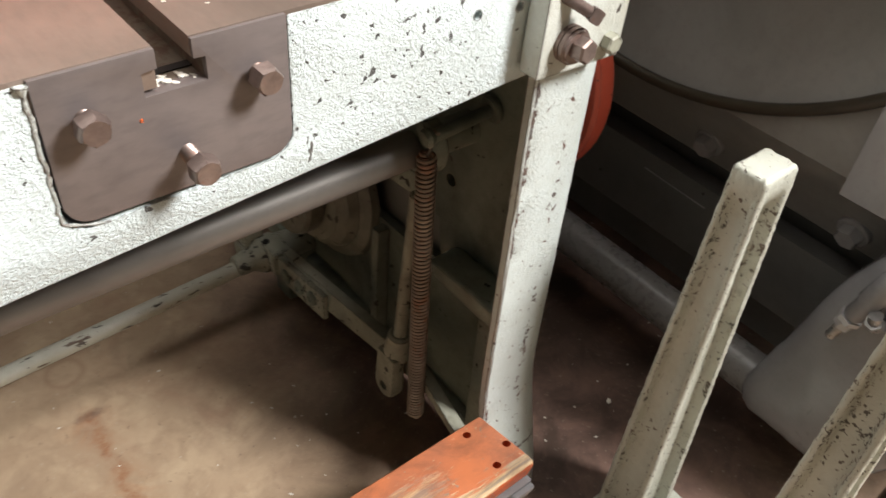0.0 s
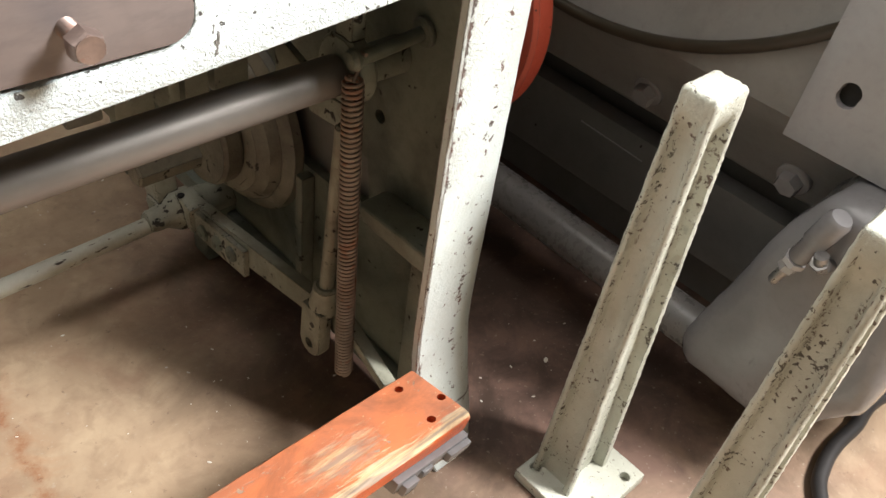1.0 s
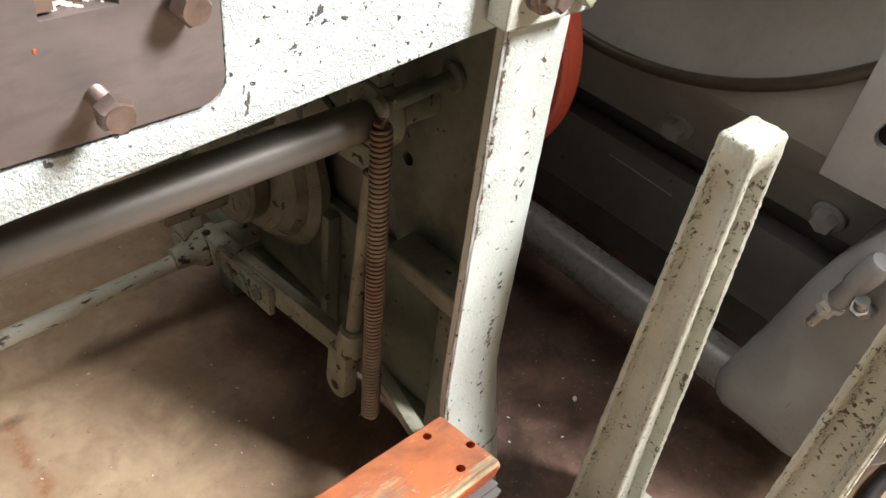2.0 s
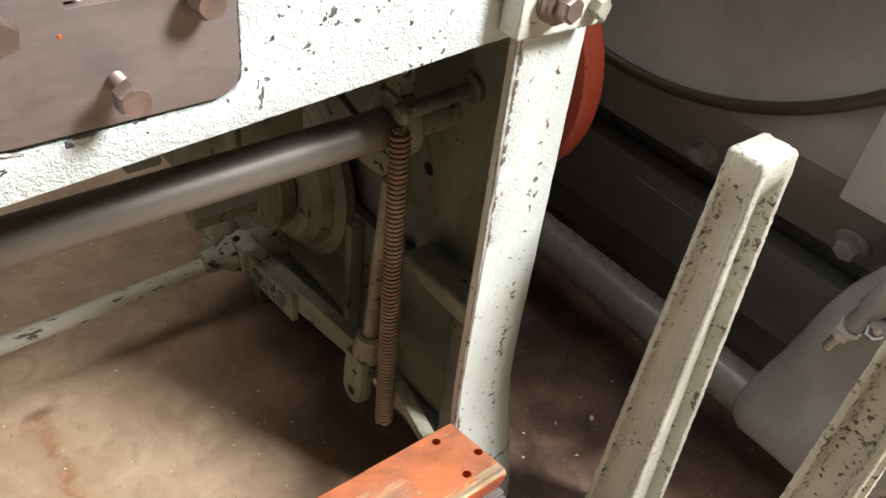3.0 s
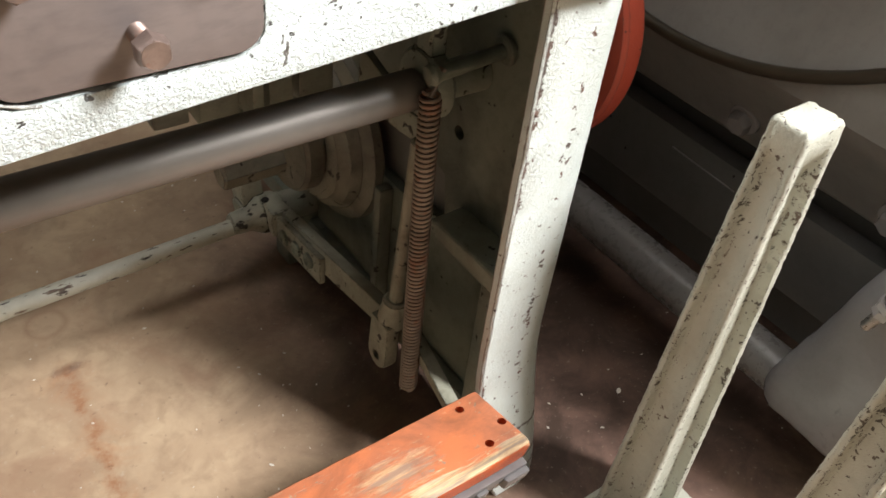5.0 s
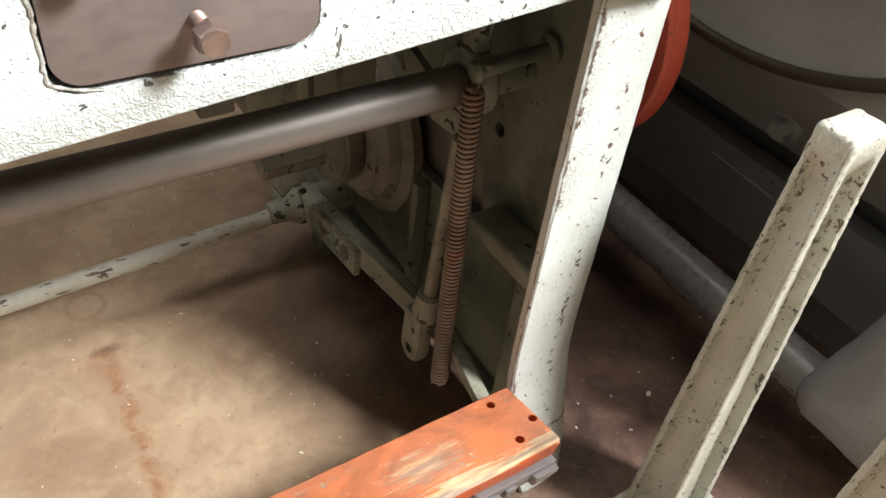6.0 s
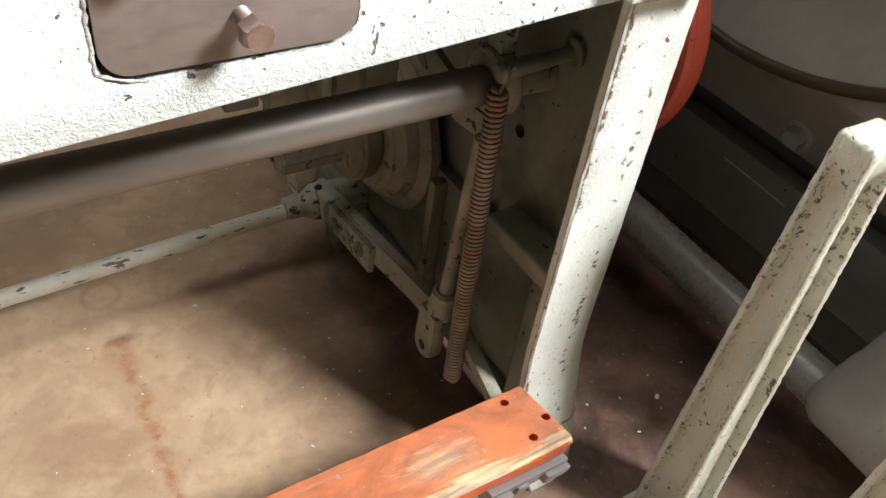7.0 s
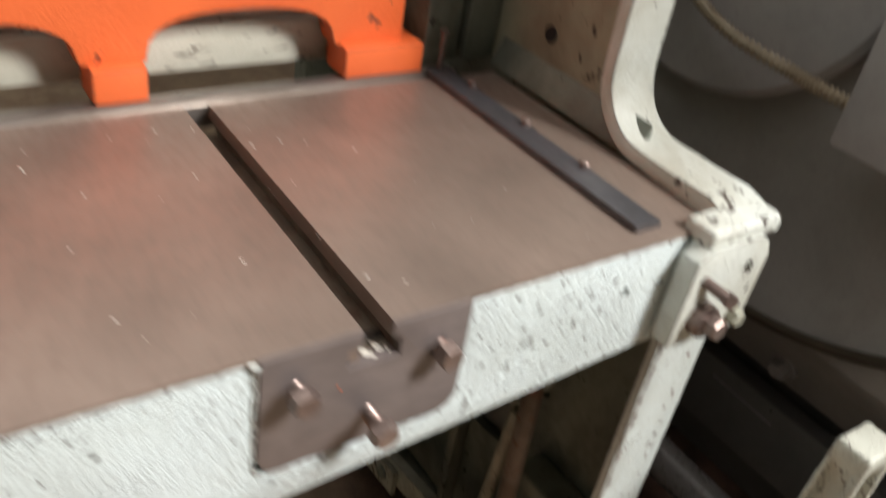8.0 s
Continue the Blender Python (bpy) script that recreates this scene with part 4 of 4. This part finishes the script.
recess = lathe((0.60, DY, DZ), (1, 0, 0), [(0, 0.5125), (0.130, 0.5125)], 96)
part("housing", cut(prism_body, recess), M_GREY, grey, "dark grey sheet metal housing", 25)
part("rim_bead", tube([(0.664, DY + DR * math.cos(a), DZ + DR * math.sin(a)) for a in np.linspace(0, 2 * math.pi, 97)], 0.0085, 12), M_BEAD, grey, "brown rolled rim round the drum", 60)
part("drum_face", lathe((0.728, DY, DZ), (-1, 0, 0), [(0, 0.5115), (0.060, 0.5115), (0.058, 0.505), (0.048, 0.47), (0.030, 0.38), (0.018, 0.25), (0.015, 0.0)], 96), M_GREY, grey)
part("round_cover", lathe((0.725, 0.405, 1.0), (-1, 0, 0), [(0, 0.286), (0.040, 0.286), (0.050, 0.276), (0.055, 0.20), (0.056, 0.0)], 64), M_GREY_LIGHT, grey, "light grey round cover")
for y, z in ((-0.137, 0.335), (0.114, 0.341), (0.365, 0.345), (0.330, 0.398)):
    x = 0.781 if z < 0.36 else 0.739
    part("bolt", joined(lathe((x + 0.004, y, z), (-1, 0, -0.32), [(-0.006, 0.025), (0.006, 0.025), (0.008, 0.023)], 24), lathe((x + 0.004, y, z), (-1, 0, -0.32), [(0, 0.0185), (0.020, 0.0185), (0.024, 0.016)], 6, 0.3)), M_GREY_LIGHT, grey)
pl = cut(prism([(-0.138, 0.456), (-0.144, 0.64), (-0.40, 0.64), (-0.40, 0.458)], "x", 0.655, 0.6655, 0.0012),
         joined(rod((0.64, -0.186, 0.530), (0.68, -0.186, 0.530), 0.0125, n=18)), rod((0.64, -0.186, 0.537), (0.68, -0.190, 0.537), 0.0125, n=18))
cover = part("access_plate", pl, M_GREY_LIGHT, grey, "lighter grey access plate with an oval hole")
# black sheet puts the darkness behind the oval hole into colour
part("hole_back", box((0.6664, -0.21, 0.51), (0.6672, -0.165, 0.56)), M_HOLE_SHADE, cover)
part("rail", joined(box((0.800, -0.33, 0.112), (0.84, 1.10, 0.250), 0.004)), M_RAIL, grey, "dark grey lower rail")
part("seam", rod((0.7992, 0.225, 0.218), (0.7992, 0.095, 0.214), 0.0014, n=8), M_GREY_LIGHT, grey)
# added dark box, put in for the shade under the machine
part("undertray", joined(box((0.86, -0.30, 0.0), (1.28, 1.10, 0.291)), ), M_RAIL, grey, "dark box filling the shade under the housing")
part("pipe", rod((0.640, -0.19, 0.136), (0.640, 0.98, 0.136), 0.033, n=32), M_DUCT, grey, "thick dark grey pipe")
part("pipe_flange", rod((0.645, 0.95, 0.143), (0.82, 0.95, 0.18), 0.045, n=24), M_DUCT, grey)
cast = [(-0.152, 0.112), (-0.146, 0.150), (-0.176, 0.285), (-0.205, 0.385), (-0.232, 0.450), (-0.350, 0.455), (-0.386, 0.330), (-0.384, 0.205), (-0.345, 0.140), (-0.280, 0.098)]
casting = part("cast_bracket", roughened(roughened(prism(cast, "x", 0.594, 0.80, 0.030, 5), 0.0065, 11.0, 0.018, 4), 0.0016, 38.0, 0.018, 0), M_CAST, grey, "glossy grey painted cast bracket", 40)
n0, n1 = Vector((0.580, -0.225, 0.326)), Vector((0.575, -0.252, 0.420))
nw = (n1 - n0).normalized()
fit_ = part("hose_barb", lathe(n0, nw, [(0, 0.0045), (0.004, 0.0068), (0.010, 0.0050), (0.012, 0.0070), (0.018, 0.0052), (0.020, 0.0072), (0.027, 0.0055), (0.034, 0.0055)], 16), M_BRIGHT, casting, "small metal hose barb")
part("hex_collar", joined(lathe(n0 + 0.030 * nw, nw, [(0, 0.012), (0.010, 0.012)], 6), lathe(n0 + 0.042 * nw, nw, [(0, 0.0145), (0.008, 0.0145)], 6, 0.5)), M_GREY_LIGHT, casting)
part("cylinder", lathe(n0 + 0.050 * nw, nw, [(0, 0.010), (0.004, 0.0125), (0.03, 0.0125), (0.034, 0.015), (0.075, 0.015), (0.080, 0.012)], 24), M_CAST, casting)
part("elbow", joined(tube([(0.60, -0.270, 0.375), (0.575, -0.268, 0.382), (0.566, -0.266, 0.392), (0.562, -0.264, 0.405)], 0.008, 14), rod((0.571, -0.267, 0.386), (0.563, -0.265, 0.395), 0.0105, n=6)), M_BRIGHT, casting, "bright metal elbow fitting")
part("junction_box", box((0.600, -0.12, 0.768), (0.668, 0.113, 0.96), 0.006), M_GREY_LIGHT, grey, "light grey junction box")
cp = []
knots = [Vector(p) for p in ((0.655, 0.52, 0.96), (0.640, 0.44, 0.880), (0.632, 0.375, 0.845), (0.630, 0.305, 0.825), (0.630, 0.22, 0.817), (0.631, 0.165, 0.813), (0.633, 0.105, 0.810))]
for k in range(len(knots) - 1):
    a, b = knots[k], knots[k + 1]
    p, q = knots[max(k - 1, 0)], knots[min(k + 2, len(knots) - 1)]
    for j in range(34):
        u = j / 34
        cp.append(0.5 * ((2 * a) + (b - p) * u + (2 * p - 5 * a + 4 * b - q) * u * u + (3 * a - p - 3 * b + q) * u ** 3))
n_cp = len(cp)
part("conduit", tube(cp, lambda f: 0.0080 + 0.0018 * math.cos(2 * math.pi * f * (n_cp - 1) / 4), 12), M_CONDUIT, grey, "tan corrugated cable conduit", 80)

# ---- small things on the floor and table ----
cab = [Vector(p) for p in ((0.50, -0.62, 0.011), (0.60, -0.45, 0.011), (0.656, -0.395, 0.011), (0.70, -0.378, 0.011), (0.745, -0.372, 0.011), (0.80, -0.374, 0.011), (0.93, -0.385, 0.011), (1.2, -0.55, 0.011), (1.6, -1.0, 0.011))]
cp = []
for k in range(len(cab) - 1):
    a, b = cab[k], cab[k + 1]
    p, q = cab[max(k - 1, 0)], cab[min(k + 2, len(cab) - 1)]
    for j in range(8):
        u = j / 8
        cp.append(0.5 * ((2 * a) + (b - p) * u + (2 * p - 5 * a + 4 * b - q) * u * u + (3 * a - p - 3 * b + q) * u ** 3))
solid("power_cable", tube(cp, 0.011, 12), M_RUBBER, "thick black rubber cable lying on the floor", "cable", sharp=60)
flake = bmesh.new()
bmesh.ops.create_icosphere(flake, subdivisions=1, radius=1.0, matrix=Matrix.Translation((0.530, 0.004, 0.0012)) @ Matrix.Rotation(0.6, 4, "Z") @ Matrix.Diagonal((0.0065, 0.0038, 0.0014, 1)))
solid("paint_flake", flake, M_CRUMB, "small pale paint flake on the concrete floor", "debris")


def crumbs(name, n, area, z, size, label):
    rnd = random.Random(name)
    bits = []
    for _ in range(n):
        b = bmesh.new()
        s = size * rnd.uniform(0.4, 1.3)
        m = Matrix.Translation((rnd.uniform(*area[0]), rnd.uniform(*area[1]), z + 0.3 * s)) @ Matrix.Rotation(rnd.uniform(0, 6.3), 4, "Z") @ Matrix.Diagonal((s * rnd.uniform(0.8, 1.8), s * rnd.uniform(0.5, 0.9), s * 0.35, 1))
        bmesh.ops.create_icosphere(b, subdivisions=1, radius=1.0, matrix=m)
        bits.append(b)
    return solid(name, joined(*bits), M_CRUMB, label, "debris", kind="stuff")


crumbs("floor_crumbs", 260, ((-0.75, 0.9), (-0.2, 0.9)), 0.0, 0.0019, "scattered pale crumbs on the concrete floor")
crumbs("table_crumbs", 40, ((-0.5, 0.15), (0.01, 0.30)), 0.80, 0.0014, "scattered metal crumbs on the table")
crumbs("slot_shavings", 26, ((-0.108, -0.076), (0.005, 0.017)), 0.769, 0.0030, "pale metal shavings in the end of the table slot")

# ---- lamps out of sight: added fill fixtures and the work lamp ----
# made-up fixtures to go with the overhead fill
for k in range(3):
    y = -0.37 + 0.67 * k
    lamp = thing("ceiling_lamp", (-0.45, y, 2.72), "unseen added fill lamp with a glowing tube", "lamp", "ceiling lamps")
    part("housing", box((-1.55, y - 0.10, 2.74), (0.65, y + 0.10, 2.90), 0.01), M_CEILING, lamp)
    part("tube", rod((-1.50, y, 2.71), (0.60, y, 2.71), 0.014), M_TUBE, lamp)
spot = thing("work_lamp", (1.24, -1.51, 2.56), "square work lamp hanging from the ceiling", "lamp")
part("housing", moved(box((-0.25, -0.25, 0.02), (0.25, 0.25, 0.09), 0.01), look((1.18, -1.45, 2.46), (0.05, 0.05, 0.45))), M_GREY, spot)
part("stem", rod((1.24, -1.51, 2.54), (1.24, -1.51, 2.90), 0.012), M_GREY, spot)
